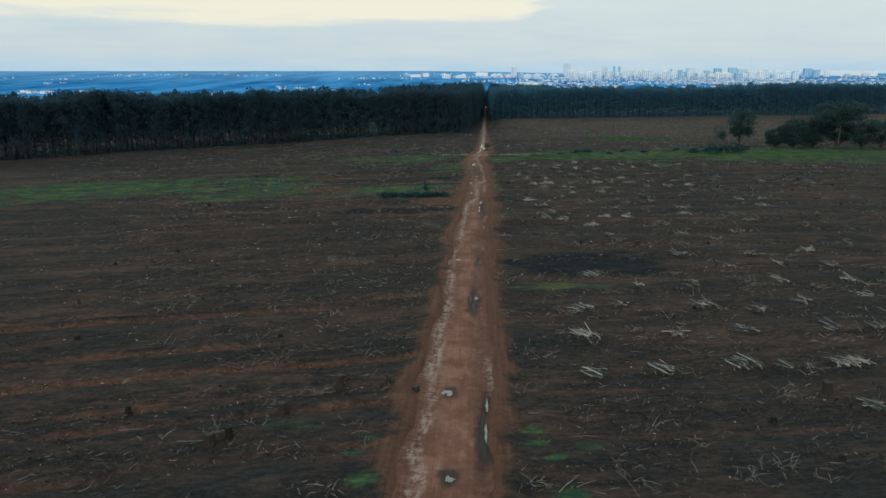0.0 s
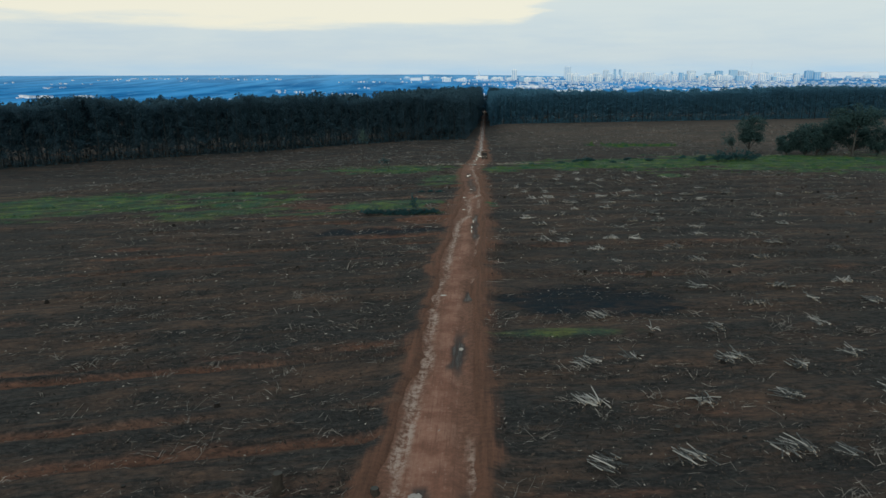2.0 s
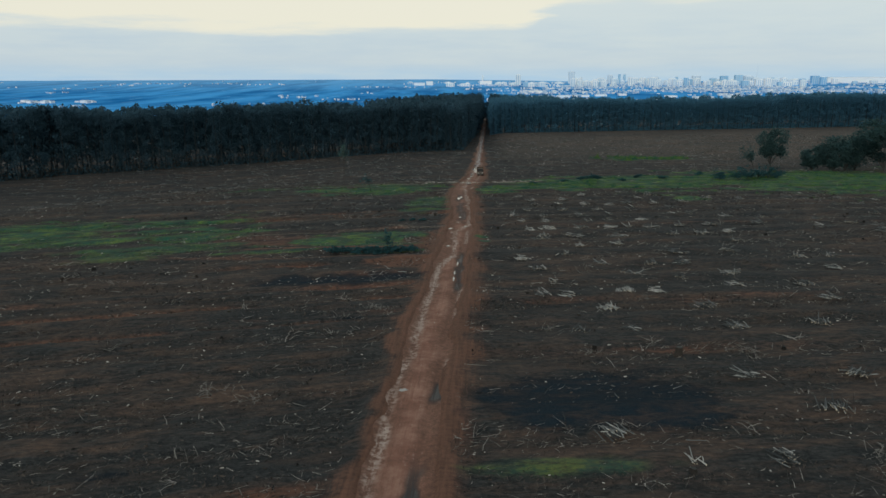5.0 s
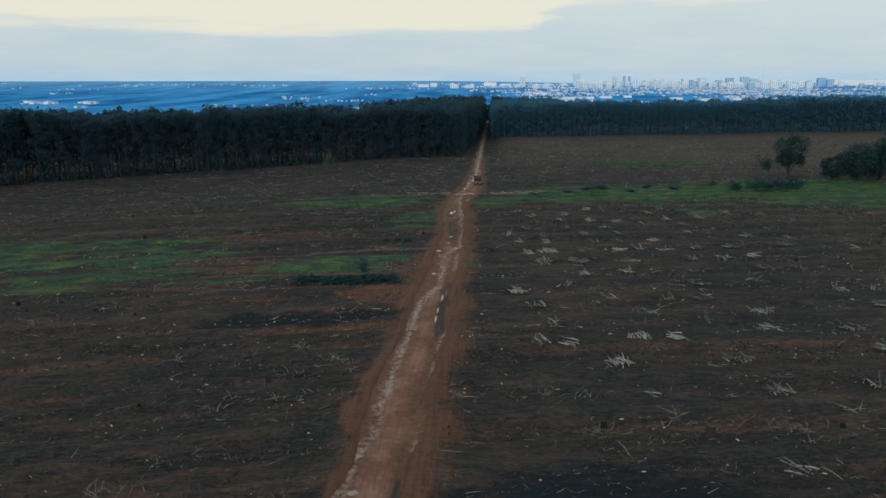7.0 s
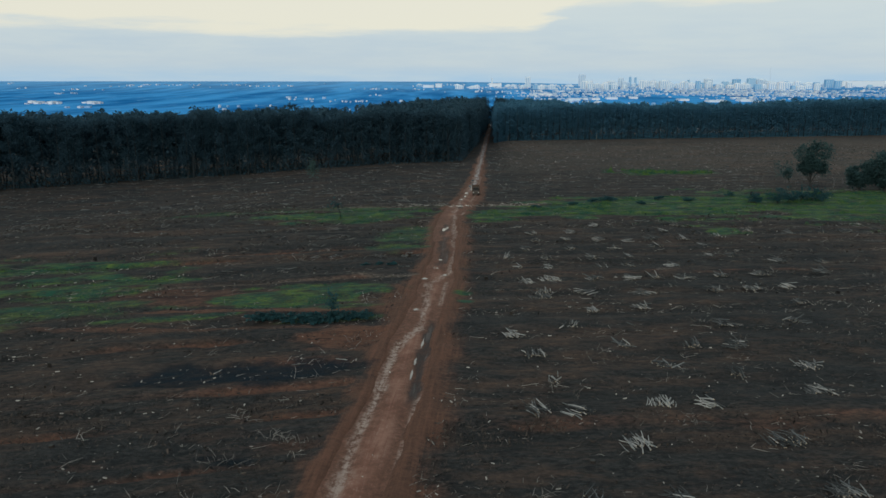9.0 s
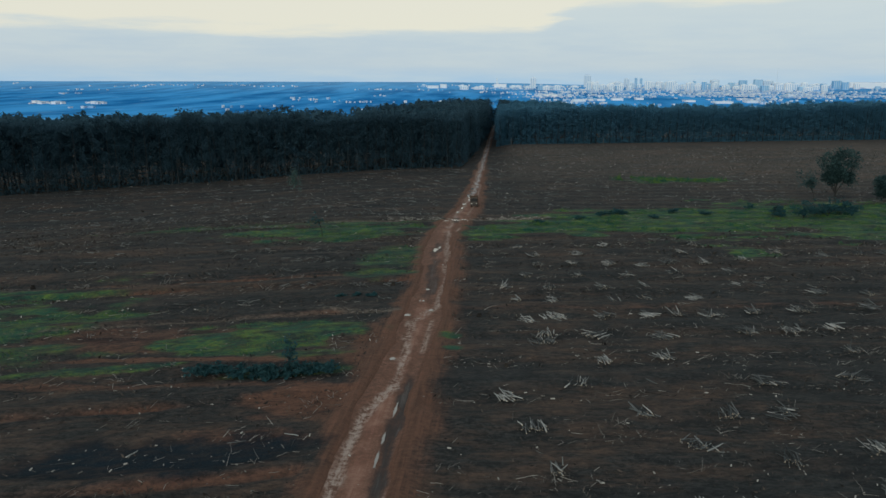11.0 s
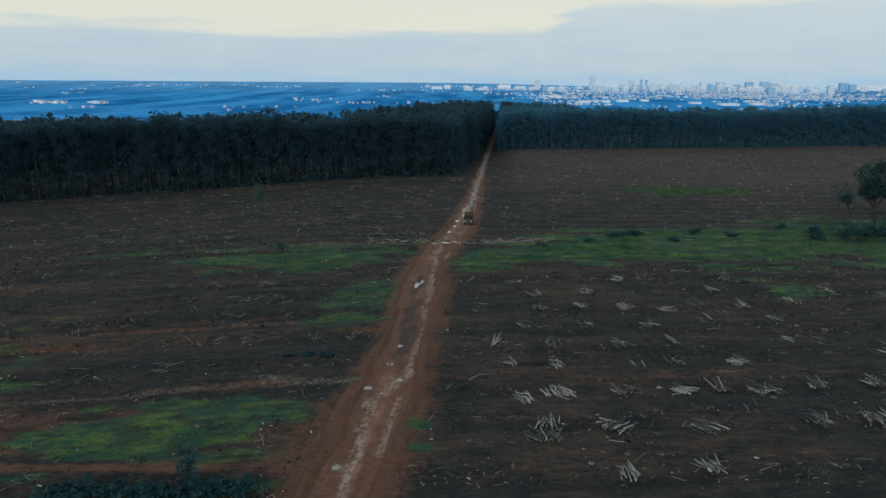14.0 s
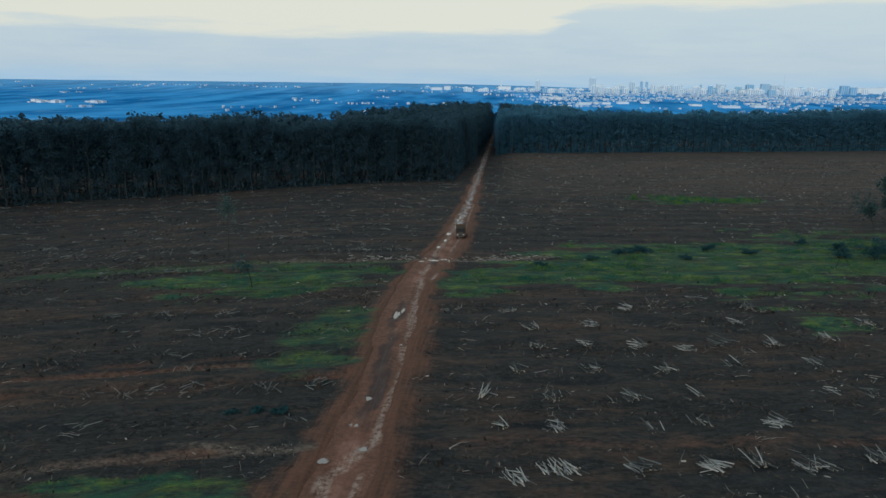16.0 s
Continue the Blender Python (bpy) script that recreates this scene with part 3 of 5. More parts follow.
def build_road():
    ys = np.concatenate([np.arange(-200, 15, 1.5), np.arange(15, 235, 0.35), grow(235, 300, 0.8, 640, 1.01)])
    across = np.linspace(-1, 1, 37)
    Yg, A = np.meshgrid(ys, across, indexing="ij")
    reach = 1.0 + road_half(Yg)
    X = road_mid(Yg) + A * reach
    d = road_dist(X, Yg)
    off = X - road_mid(Yg)
    sway = 0.5 * (fbm(Yg / 7, Yg * 0 + 2, 81, 3) - 0.45)
    left_rut, right_rut = crust_line(Yg) - road_mid(Yg) + sway, mud_line(Yg) - road_mid(Yg)
    rl, rr = np.abs(off - left_rut), np.abs(off - right_rut)
    rut = smooth(0.75, 0.1, rl) + smooth(0.8, 0.1, rr)
    rough = 0.16 * (fbm(X / 1.2, Yg / 1.8, 82, 4) - 0.47) + 0.10 * (fbm(X / 0.5, Yg / 3, 83, 3) - 0.45)
    Z = land(X, Yg) + 0.02 + rough - 0.13 * np.clip(rut, 0, 1) - 0.45 * smooth(-0.1, 0.7, d)
    ny, nx = X.shape
    idx = np.arange(nx * ny).reshape(ny, nx)
    F = np.stack([idx[:-1, :-1], idx[:-1, 1:], idx[1:, 1:], idx[1:, :-1]], -1).reshape(-1, 4)
    me = mesh_from("road", np.stack([X, Yg, Z], -1).reshape(-1, 3), F, [M_ROAD], None, True)
    crust = smooth(0.8, 0.12, rl + 1.5 * (fbm(X / 0.9, Yg / 2.2, 84, 4) - 0.42)) * np.interp(Yg, [15, 130, 150, 215, 250, 500], [1, 1, 0.8, 0.8, 0.9, 0.9])
    crust = np.maximum(crust, 0.75 * smooth(0.4, 0.1, np.abs(off - right_rut - 0.5)) * smooth(0.36, 0.5, fbm(Yg / 6, Yg * 0 + 9, 85, 2)))
    crust = np.maximum(crust, 0.8 * smooth(0.5, 0.1, np.abs(off - left_rut - 0.9)) * smooth(240, 270, Yg))
    wet = np.zeros_like(Yg)
    for y0, half, side in WET:
        mid = right_rut if side == 0 else side - road_mid(Yg)
        wet = np.maximum(wet, smooth(1.1, 0.45, np.abs(Yg - y0) / half + 0.5 * (fbm(X / 0.7, Yg / 3, 88, 3) - 0.45)) * smooth(0.9, 0.3, np.abs(off - mid) + 1.5 * (fbm(X / 0.9, Yg / 2.2, 86, 4) - 0.45)) * np.interp(y0, [100, 150], [1.0, 0.75]))
    # far stretch whose pale colour imitates sky mirrored in the ruts
    sand_sheen = smooth(0.95, 0.35, np.abs(off - sway * 2 - 0.15 + 0.25 * smooth(300, 240, Yg)) + 0.9 * (fbm(X / 0.8, Yg / 4.5, 89, 4) - 0.42)) * smooth(236, 262, Yg) * np.interp(Yg, [400, 480], [1.0, 0.6])
    verge = smooth(np.interp(Yg, [60, 140], [-2.6, -2.9]), np.interp(Yg, [60, 140], [-0.2, -0.9]), d + 1.4 * (fbm(X / 1.3, Yg / 2.0, 87, 3) - 0.45))
    worn = 0.9 * (fbm(X / 0.7, Yg / 5.0, 90, 3) - 0.45)
    verge = np.maximum(verge, 0.9 * smooth(-0.25, -0.85, off - left_rut + worn) * smooth(150, 140, Yg))
    verge = np.maximum(verge, 0.85 * smooth(250, 300, Yg))
    for name, values in (("crust", crust), ("wet", wet), ("verge", verge), ("sand_sheen", sand_sheen)):
        me.attributes.new(name, "FLOAT", "POINT").data.foreach_set("value", values.ravel().astype(np.float32))
    tagged(new("road", me), "rutted red dirt road with pale crust and wet mud", "dirt road", kind="structure")


# wet stretches: middle and half length along the road, and 0 for the muddy rut or else the place across
WET = ((34.7, 7.0, 0), (62.9, 6.0, 0), (80.3, 2.5, 0), (115.3, 8.0, 0), (125.3, 6, 0), (39.9, 1.3, -4.4), (27.9, 1.2, -3.7), (161.3, 9, -2.3), (170.3, 8, -2.9), (184.0, 8, -3.7), (215.0, 4, -2.2), (250.0, 12, 0))
build_ground()
build_road()


def height(x, y):
    return float(land(x, y))


M_WATER, _n, _b = material("muddy_water", 0.06)
_b.inputs["Base Color"].default_value = (0.26, 0.25, 0.24, 1)
_b.inputs["Specular IOR Level"].default_value = 0.6
_k = _n.add("Bump", Strength=0.15, Distance=0.02)
_n.link(_n.noise(_n.add("TexCoord").outputs["Object"], 5.0, 3), _k.inputs["Height"])
_n.link(_k.outputs[0], _b.inputs["Normal"])

# puddles: place, half width, half length
PUDDLES = ((-4.4, 39.8, 0.55, 0.55), (-3.7, 27.8, 0.3, 0.45), (-1.4, 37.7, 0.13, 1.1), (-1.5, 33.6, 0.12, 1.7), (-2.3, 63.6, 0.25, 0.5), (-4.8, 80.1, 0.45, 0.3), (-2.0, 114.8, 0.13, 1.6),
           (-2.0, 118.3, 0.12, 1.2), (-1.8, 123.3, 0.14, 1.5), (-4.0, 148.3, 0.5, 0.5), (-1.4, 150.3, 0.45, 0.35), (-2.9, 154.1, 0.45, 0.4), (-2.7, 159.1, 0.5, 0.4), (-3.7, 134.5, 0.35, 0.5))
PUDDLES_MORE = ((-3.7, 183.2, 0.4, 1.6), (-3.2, 185.0, 0.2, 1.2), (-2.4, 214.6, 1.1, 0.7), (-0.6, 215.6, 0.8, 0.5), (-4.2, 213.7, 0.5, 0.4), (-2.6, 226.0, 0.4, 1.0), (-1.9, 233.0, 0.4, 1.2), (-1.8, 241.0, 0.5, 1.5))


def puddle(x, y, a, b, r):
    bm = bmesh.new()
    ring = [bm.verts.new((a * (0.45 + 0.75 * r.random()) * math.cos(k * math.pi / 9), b * (0.45 + 0.75 * r.random()) * math.sin(k * math.pi / 9), 0.0)) for k in range(18)]
    low = bm.verts.new((0, 0, -0.06))
    bm.faces.new(ring)
    for k in range(18):
        bm.faces.new((ring[(k + 1) % 18], ring[k], low))
    me = bpy.data.meshes.new("puddle")
    bm.to_mesh(me)
    bm.free()
    me.materials.append(M_WATER)
    ob = new("puddle", me)
    ob.location = (x, y, height(x, y) + 0.055)
    tagged(ob, "shallow muddy puddle in the road rut", "puddle", "puddles on the road")


r_p = random.Random(3)
for row in PUDDLES + PUDDLES_MORE:
    puddle(*row, r_p)
for k in range(7):
    y = 243 + k * 5.9 + r_p.uniform(-1.5, 1.5)
    x = float(road_mid(y)) + r_p.choice((-0.8, -0.4, 0.9)) + r_p.uniform(-0.4, 0.4)
    puddle(x, y, r_p.uniform(0.3, 0.75), r_p.uniform(0.8, 2.6), r_p)


# ---- trees ----
def plantation_tree(seed, tall=20.0, sprays=300, sides=6, spread=2.3, low=0.22):
    """A slim plantation tree: trunk with a few limbs, and a crown of leaf clumps in its upper half."""
    r = np.random.default_rng(seed)
    hs = np.linspace(0, 0.93 * tall, 7)
    bend = np.cumsum(r.normal(0, 0.10, (7, 2)), 0)
    bend[0] = 0
    stem = np.column_stack([bend, hs])
    trunk = Soup()
    trunk.put(*tube(stem, np.linspace(0.21, 0.04, 7) * r.uniform(0.8, 1.2), sides))
    clumps = []
    for k in range(22):
        f = low + (0.98 - low) * ((k + r.random()) / 22) ** 0.72
        wide = spread * math.sin(math.pi * (0.25 + 0.68 * (f - low) / (1 - low))) ** 0.8
        a = r.uniform(0, 2 * math.pi)
        base = np.array([np.interp(f * tall, hs, bend[:, 0]), np.interp(f * tall, hs, bend[:, 1]), f * tall - 0.9])
        tip = base + (wide * r.uniform(0.45, 1.0) * math.cos(a), wide * r.uniform(0.45, 1.0) * math.sin(a), 0.9 + r.uniform(0, 0.5))
        clumps.append(tip)
        if sides > 4 and k % 2 == 0:
            trunk.put(*tube([base, (base + tip) / 2 + (0, 0, 0.15), tip], [0.06, 0.04, 0.015], 4))
    clumps.append(stem[-1] + (0, 0, 0.6))
    c = np.array(clumps)[r.integers(0, len(clumps), sprays)]
    c = c + r.normal(0, 1, (sprays, 3)) * (0.75, 0.75, 0.5)
    leaf = leaf_quads(c, r.uniform(0.35, 0.75, sprays) * (300 / sprays) ** 0.46, r, 1.3, 0.6, 0.6)
    return trunk, leaf


def broad_tree(seed, tall, wide, sprays, flat=0.6, low=0.3, lean=0.0):
    """A wild broadleaf tree with forked limbs and an uneven crown."""
    r = np.random.default_rng(seed)
    trunk, clumps = Soup(), []
    fork = np.array([lean * 0.4, r.normal(0, 0.2), tall * low])
    trunk.put(*tube([(0, 0, -0.2), fork * (0.5, 0.5, 0.5) + (0.1, 0, 0), fork], [0.05 * wide, 0.038 * wide, 0.033 * wide], 7))
    for k in range(7):
        a = k * 2 * math.pi / 7 + r.uniform(-0.4, 0.4)
        reach = wide * r.uniform(0.35, 0.95)
        tip = np.array([lean + reach * math.cos(a), reach * math.sin(a), tall * (1 - flat * 0.5 * r.random() - 0.25 * reach / wide)])
        mid = fork * 0.5 + tip * 0.5 + (0, 0, 0.12 * tall * r.random())
        trunk.put(*tube([fork, mid, tip], [0.026 * wide, 0.016 * wide, 0.006 * wide], 5))
        for _ in range(4):
            clumps.append(tip + r.normal(0, 0.2, 3) * (wide, wide, 0.5 * tall * 0.5))
            clumps.append(mid + r.normal(0, 0.17, 3) * (wide, wide, 0.5 * tall * 0.5))
    clumps.append((lean, 0, tall * 0.95))
    clumps = np.array(clumps)
    clumps[:, 2] = np.clip(clumps[:, 2], tall * low * 0.75, tall * 0.97)
    c = clumps[r.integers(0, len(clumps), sprays)] + r.normal(0, 1, (sprays, 3)) * (0.11 * wide, 0.11 * wide, 0.05 * tall)
    return trunk, leaf_quads(c, r.uniform(0.22, 0.48, sprays) * min(1.0, 0.25 + wide / 7), r)


def oval_tree(seed, tall, wide, sprays, low=0.35, lean=0.0, leaf=0.26):
    """A wild tree with a dense, lumpy oval crown on a forked trunk."""
    r = np.random.default_rng(seed)
    trunk, n = Soup(), 46
    fork = np.array([lean * 0.3, 0.0, tall * low * 0.62])
    trunk.put(*tube([(0, 0, -0.3), fork * (0.5, 0.5, 0.5) + (0.12, 0, 0), fork], [0.045 * wide, 0.038 * wide, 0.034 * wide], 7))
    way = r.normal(size=(n, 3))
    way /= np.linalg.norm(way, axis=1)[:, None]
    half = tall * (1 - low) / 2
    reach = r.uniform(0.35, 1.0, n) ** 0.6 * r.uniform(0.78, 1.06, n)
    clumps = way * reach[:, None] * (wide, wide, half) + (lean, 0, tall - half)
    clumps[:, :2] *= (0.55 + 0.45 * np.clip((clumps[:, 2:3] - tall * low) / (half * 0.9), 0, 1))
    for tip in clumps[:9]:
        mid = fork * 0.5 + tip * 0.5 + (0, 0, 0.06 * tall * r.random())
        trunk.put(*tube([fork, mid, tip], [0.024 * wide, 0.015 * wide, 0.006 * wide], 5))
    c = clumps[r.integers(0, n, sprays)] + r.normal(0, 1, (sprays, 3)) * (0.13 * wide, 0.13 * wide, 0.11 * half)
    return trunk, leaf_quads(c, r.uniform(0.6, 1.4, sprays) * leaf, r)


def tree_thing(name, trunk, leaf, label, category, group="", leaf_mat=None, trunk_mat=None):
    root = new(name)
    tagged(root, label, category, group)
    mesh_part("trunk", trunk.mesh("trunk", [trunk_mat or M_TRUNK], True), root)
    mesh_part("crown", mesh_from("crown", *leaf, [leaf_mat or M_LEAF]), root)
    return root


def edge_left(x):
    return np.interp(x, [-320, -176, -150, -129, -110, -66, -45, -8], [120, 238, 266, 283, 298, 315, 324, 338])


def side_left(y):
    return np.interp(y, [330, 345, 420, 556, 560, 700], [-8.5, -7.0, -3.2, -0.6, 12.0, 12.0])


def in_left(x, y):
    return (y > edge_left(x)) & (x < side_left(y)) & (y > 120)


def lane_right(y):
    return np.interp(y, [400, 440, 600, 700], [5.6, 5.0, 5.0, 5.2])


def in_right(x, y):
    lim = lane_right(y)
    return (y > 426 + 0.28 * x) & (x > lim)


def plant_forest():
    r = np.random.default_rng(19)
    kinds = [plantation_tree(100 + k, 20.0, 2800, 6, 2.4 + 0.2 * k, 0.05) for k in range(6)]
    rest = [plantation_tree(150 + k, 20.0, 400, 5, 2.4 + 0.2 * k, 0.12) for k in range(6)]
    lean = [plantation_tree(200 + k, 20.0, 110, 4, 2.4) for k in range(4)]
    firsts = []
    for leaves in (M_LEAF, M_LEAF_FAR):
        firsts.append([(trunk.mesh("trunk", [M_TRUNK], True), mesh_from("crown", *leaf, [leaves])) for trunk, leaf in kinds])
    stems, crowns, singles = Soup(), {in_left: Soup(), in_right: Soup()}, 0
    packed = [(np.concatenate(t.v), np.concatenate(t.f), l[0], l[1]) for t, l in rest]
    packed_lean = [(np.concatenate(t.v), np.concatenate(t.f), l[0], l[1]) for t, l in lean]
    for inside, x0, x1, y0, y1, tall in ((in_left, -240, 30, 150, 600, 1.0), (in_right, 4, 285, 425, 640, 0.87)):
        gx, gy = np.meshgrid(np.arange(x0, x1, 3.3), np.arange(y0, y1, 3.3))
        gx, gy = (gx + r.uniform(-0.9, 0.9, gx.shape)).ravel(), (gy + r.uniform(-0.9, 0.9, gy.shape)).ravel()
        keep = inside(gx, gy)
        gx, gy = gx[keep], gy[keep]
        if inside is in_left:
            deep = np.where((gy > 557) & (gx > -6), np.where(gy < 590, 5.0, 200.0), np.minimum((gy - edge_left(gx)) / 1.1, side_left(gy) - gx))
        else:
            deep = np.minimum((gy - 426 - 0.28 * gx) / 1.04, gx - lane_right(gy))
        for x, y, dp in zip(gx, gy, deep):
            if dp > 46 or (dp > 20 and r.random() > 0.45):
                continue
            big = 0.985 + 0.10 * (fbm(x / 30, y / 30, 91, 2) - 0.4) + 0.34 * (float(fbm(x / 7.0, y / 7.0, 92, 2)) - 0.43) + r.normal(0, 0.02)
            if inside is in_right:
                big += 0.14 * float(smooth(120, 220, x)) + (0.08 if r.random() < 0.05 else 0.0)
            else:
                big += 0.15 * float(smooth(-20, -110, x))
            big *= 0.74 if y > 557 and -2 < x < 7 else 1.0
            s, a, z = tall * big, r.uniform(0, 6.28), height(x, y)
            if dp < 3.4 and singles < 260:
                singles += 1
                k = singles % 6
                root = tagged(new("plantation_tree"), "tall slim dark plantation tree at the clearing's edge", "tree", "trees along the forest edge")
                root.matrix_basis = Matrix.LocRotScale((x, y, z), Euler((0, 0, a)), (s, s, s))
                for nm, me in zip(("trunk", "crown"), firsts[inside is in_right][k]):
                    new(nm, me).parent = root
                continue
            tv, tf, lv, lf = packed[r.integers(0, 6)] if dp < 13 else packed_lean[r.integers(0, 4)]
            c, q = math.cos(a) * s, math.sin(a) * s
            turn = np.array([[c, q, 0], [-q, c, 0], [0, 0, s]])
            if dp < 16:
                stems.put(tv @ turn + (x, y, z), tf)
            crowns[inside].put(lv @ turn + (x, y, z), lf)
    # dark undergrowth and low boughs between the trunks
    under = {}
    for inside, n, x0, x1, y0, y1 in ((in_left, 60000, -235, 0, 150, 420), (in_right, 60000, 4, 285, 425, 540)):
        x, y = r.uniform(x0, x1, n * 8), r.uniform(y0, y1, n * 8)
        keep = inside(x, y - 0.8) & ~inside(x, y - 9)
        x, y = x[keep][:n], y[keep][:n]
        z = land(x, y) + np.where(r.random(len(x)) < 0.35, r.uniform(0, 1.6, len(x)) ** 2, r.uniform(0, 14.5, len(x)))
        under[inside] = leaf_quads(np.column_stack([x, y, z]), r.uniform(0.28, 0.62, len(x)), r, 0.2, 0.6, 0.4)
    forest = tagged(new("forest"), "dense dark tree plantation behind the clearing's edge", "forest", kind="stuff")
    mesh_part("trunks", stems.mesh("trunks", [M_TRUNK], True), forest)
    mesh_part("canopy", crowns[in_left].mesh("canopy", [M_LEAF]), forest)
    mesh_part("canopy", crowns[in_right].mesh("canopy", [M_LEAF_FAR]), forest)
    mesh_part("undergrowth", mesh_from("undergrowth", *under[in_left], [M_LEAF]), forest)
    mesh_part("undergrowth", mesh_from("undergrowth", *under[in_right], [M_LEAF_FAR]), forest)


plant_forest()


def dead_trunk(x, y, tall, seed):
    """A pale added trunk that stands for a sunlit bit of the trees behind."""
    v, f = tube([(0, 0, -0.2), (0.06, 0, tall * 0.5), (0.02 * (seed % 5), 0.05, tall)], [0.17, 0.14, 0.08], 7)
    ob = new("dead_trunk", mesh_from("dead_trunk", v, f, [M_LOG], None, True))
    ob.location = (x, y, height(x, y))
    tagged(ob, "pale added trunk standing for a sunlit bit of forest edge", "dead tree", "dead trunks along the forest")


for k, (x, y) in enumerate(((12.4, 426.8), (25.2, 430.4), (30.2, 431.8), (44.0, 435.6), (59.6, 440.0))):
    dead_trunk(x, y, 3.2 + 0.5 * (k * 3 % 4), k)


def set_down(ob, x, y, turn=0.0, size=1.0, sink=0.0):
    ob.matrix_basis = Matrix.LocRotScale((x, y, height(x, y) - sink), Euler((0, 0, radians(turn))), (size,) * 3)
    return ob


# wild trees left standing beside the green strip
wild = tree_thing("broadleaf_tree", *oval_tree(5, 15.4, 5.5, 6000, 0.20, 0.4), "dense oval leafy tree standing alone in the clearing", "tree", "", M_LEAF_OPEN, M_BARK)
set_down(wild, 95, 262)
wild = tree_thing("broadleaf_tree", *broad_tree(8, 9.0, 2.8, 700, 0.8, 0.3, -2.4), "small sparse tree leaning beside a larger oval one", "tree", "", M_LEAF_OPEN, M_BARK)
set_down(wild, 90, 262)
wild = tree_thing("broadleaf_tree", *broad_tree(15, 17.5, 7.4, 5200, 0.3, 0.5, 0.4), "tall spreading tree with a grey bare trunk", "tree", "", M_LEAF_OPEN, M_BARK)
set_down(wild, 126, 252)
GROVE = ((107, 259, 8.5, 4.2), (112, 256, 11.0, 5.2), (118, 260, 12.0, 5.6), (123, 264, 12.5, 5.8), (131, 262, 12.5, 6.0), (137, 257, 13.0, 6.2), (145, 259, 12.5, 6.2), (153, 258, 13.5, 6.6), (162, 262, 13.5, 6.6), (172, 262, 13.5, 6.6))
for k, (x, y, tall, wide) in enumerate(GROVE):
    t = tree_thing("broadleaf_tree", *oval_tree(40 + k, tall, wide, 4200, 0.06, 0.0, 0.30), "dense dark leafy tree in a small grove", "tree", "grove beside the green strip", M_LEAF_OPEN, M_BARK)
    set_down(t, x, y, 40 * k)
t = tree_thing("slender_tree", *broad_tree(61, 10.8, 1.7, 420, 0.35, 0.74, 0.3), "slender tree with a small pale crown", "tree", "", M_SAPLING, M_THIN_BARK)
set_down(t, -35.3, 210.5)
t = tree_thing("sapling", *broad_tree(71, 4.8, 1.5, 200, 0.6, 0.5, -1.2), "thin leaning sapling with few leaves", "sapling", "", M_SHRUB, M_STUMP)
set_down(t, -25.4, 193.6)
t = tree_thing("sapling", *broad_tree(72, 4.8, 0.8, 60, 0.5, 0.6, 1.3), "bare leaning sapling in the green strip", "sapling", "", M_SHRUB, M_STUMP)
set_down(t, 63, 219)
t = tree_thing("sapling", *broad_tree(73, 4.0, 0.9, 260, 1.1, 0.3, 0.2), "young blue-green tree above a row of shrubs", "sapling", "", M_SHRUB, M_STUMP)
set_down(t, -13.0, 130.5)
SHRUBS = ((-21.0, 128.9, 1.5), (-19.4, 129.2, 1.3), (-17.4, 129.3, 1.2), (-15.6, 129.3, 1.4), (-14.2, 129.5, 1.3), (-12.3, 129.9, 1.5), (-10.8, 130.5, 1.2), (-9.4, 130.9, 1.1),
          (-13.4, 155.3, 0.45), (-11.6, 155.7, 0.5), (-9.6, 155.9, 0.4), (73, 227.0, 3.0), (76, 229.0, 4.0), (79.5, 230.0, 4.4), (83, 232.0, 4.0), (86.5, 234.0, 3.2), (68, 228.0, 1.8), (32, 226, 1.6), (34, 226.6, 1.2), (29, 225, 1.0), (46, 231, 1.1), (52, 228, 1.2), (24, 219, 0.8), (66, 240, 1.3), (71, 236, 1.5), (15, 213, 0.8), (40, 222, 0.9))
for k, (x, y, tall) in enumerate(SHRUBS):
    tall *= 0.75 if y < 160 else 1.0
    t = tree_thing("shrub", *broad_tree(80 + k, tall, 1.25 * tall ** 0.5, 650, 1.3, 0.15), "low blue-green shrub beside grass and bare soil", "shrub", "low shrubs", M_SHRUB, M_BARK)
    set_down(t, x, y, 70 * k)


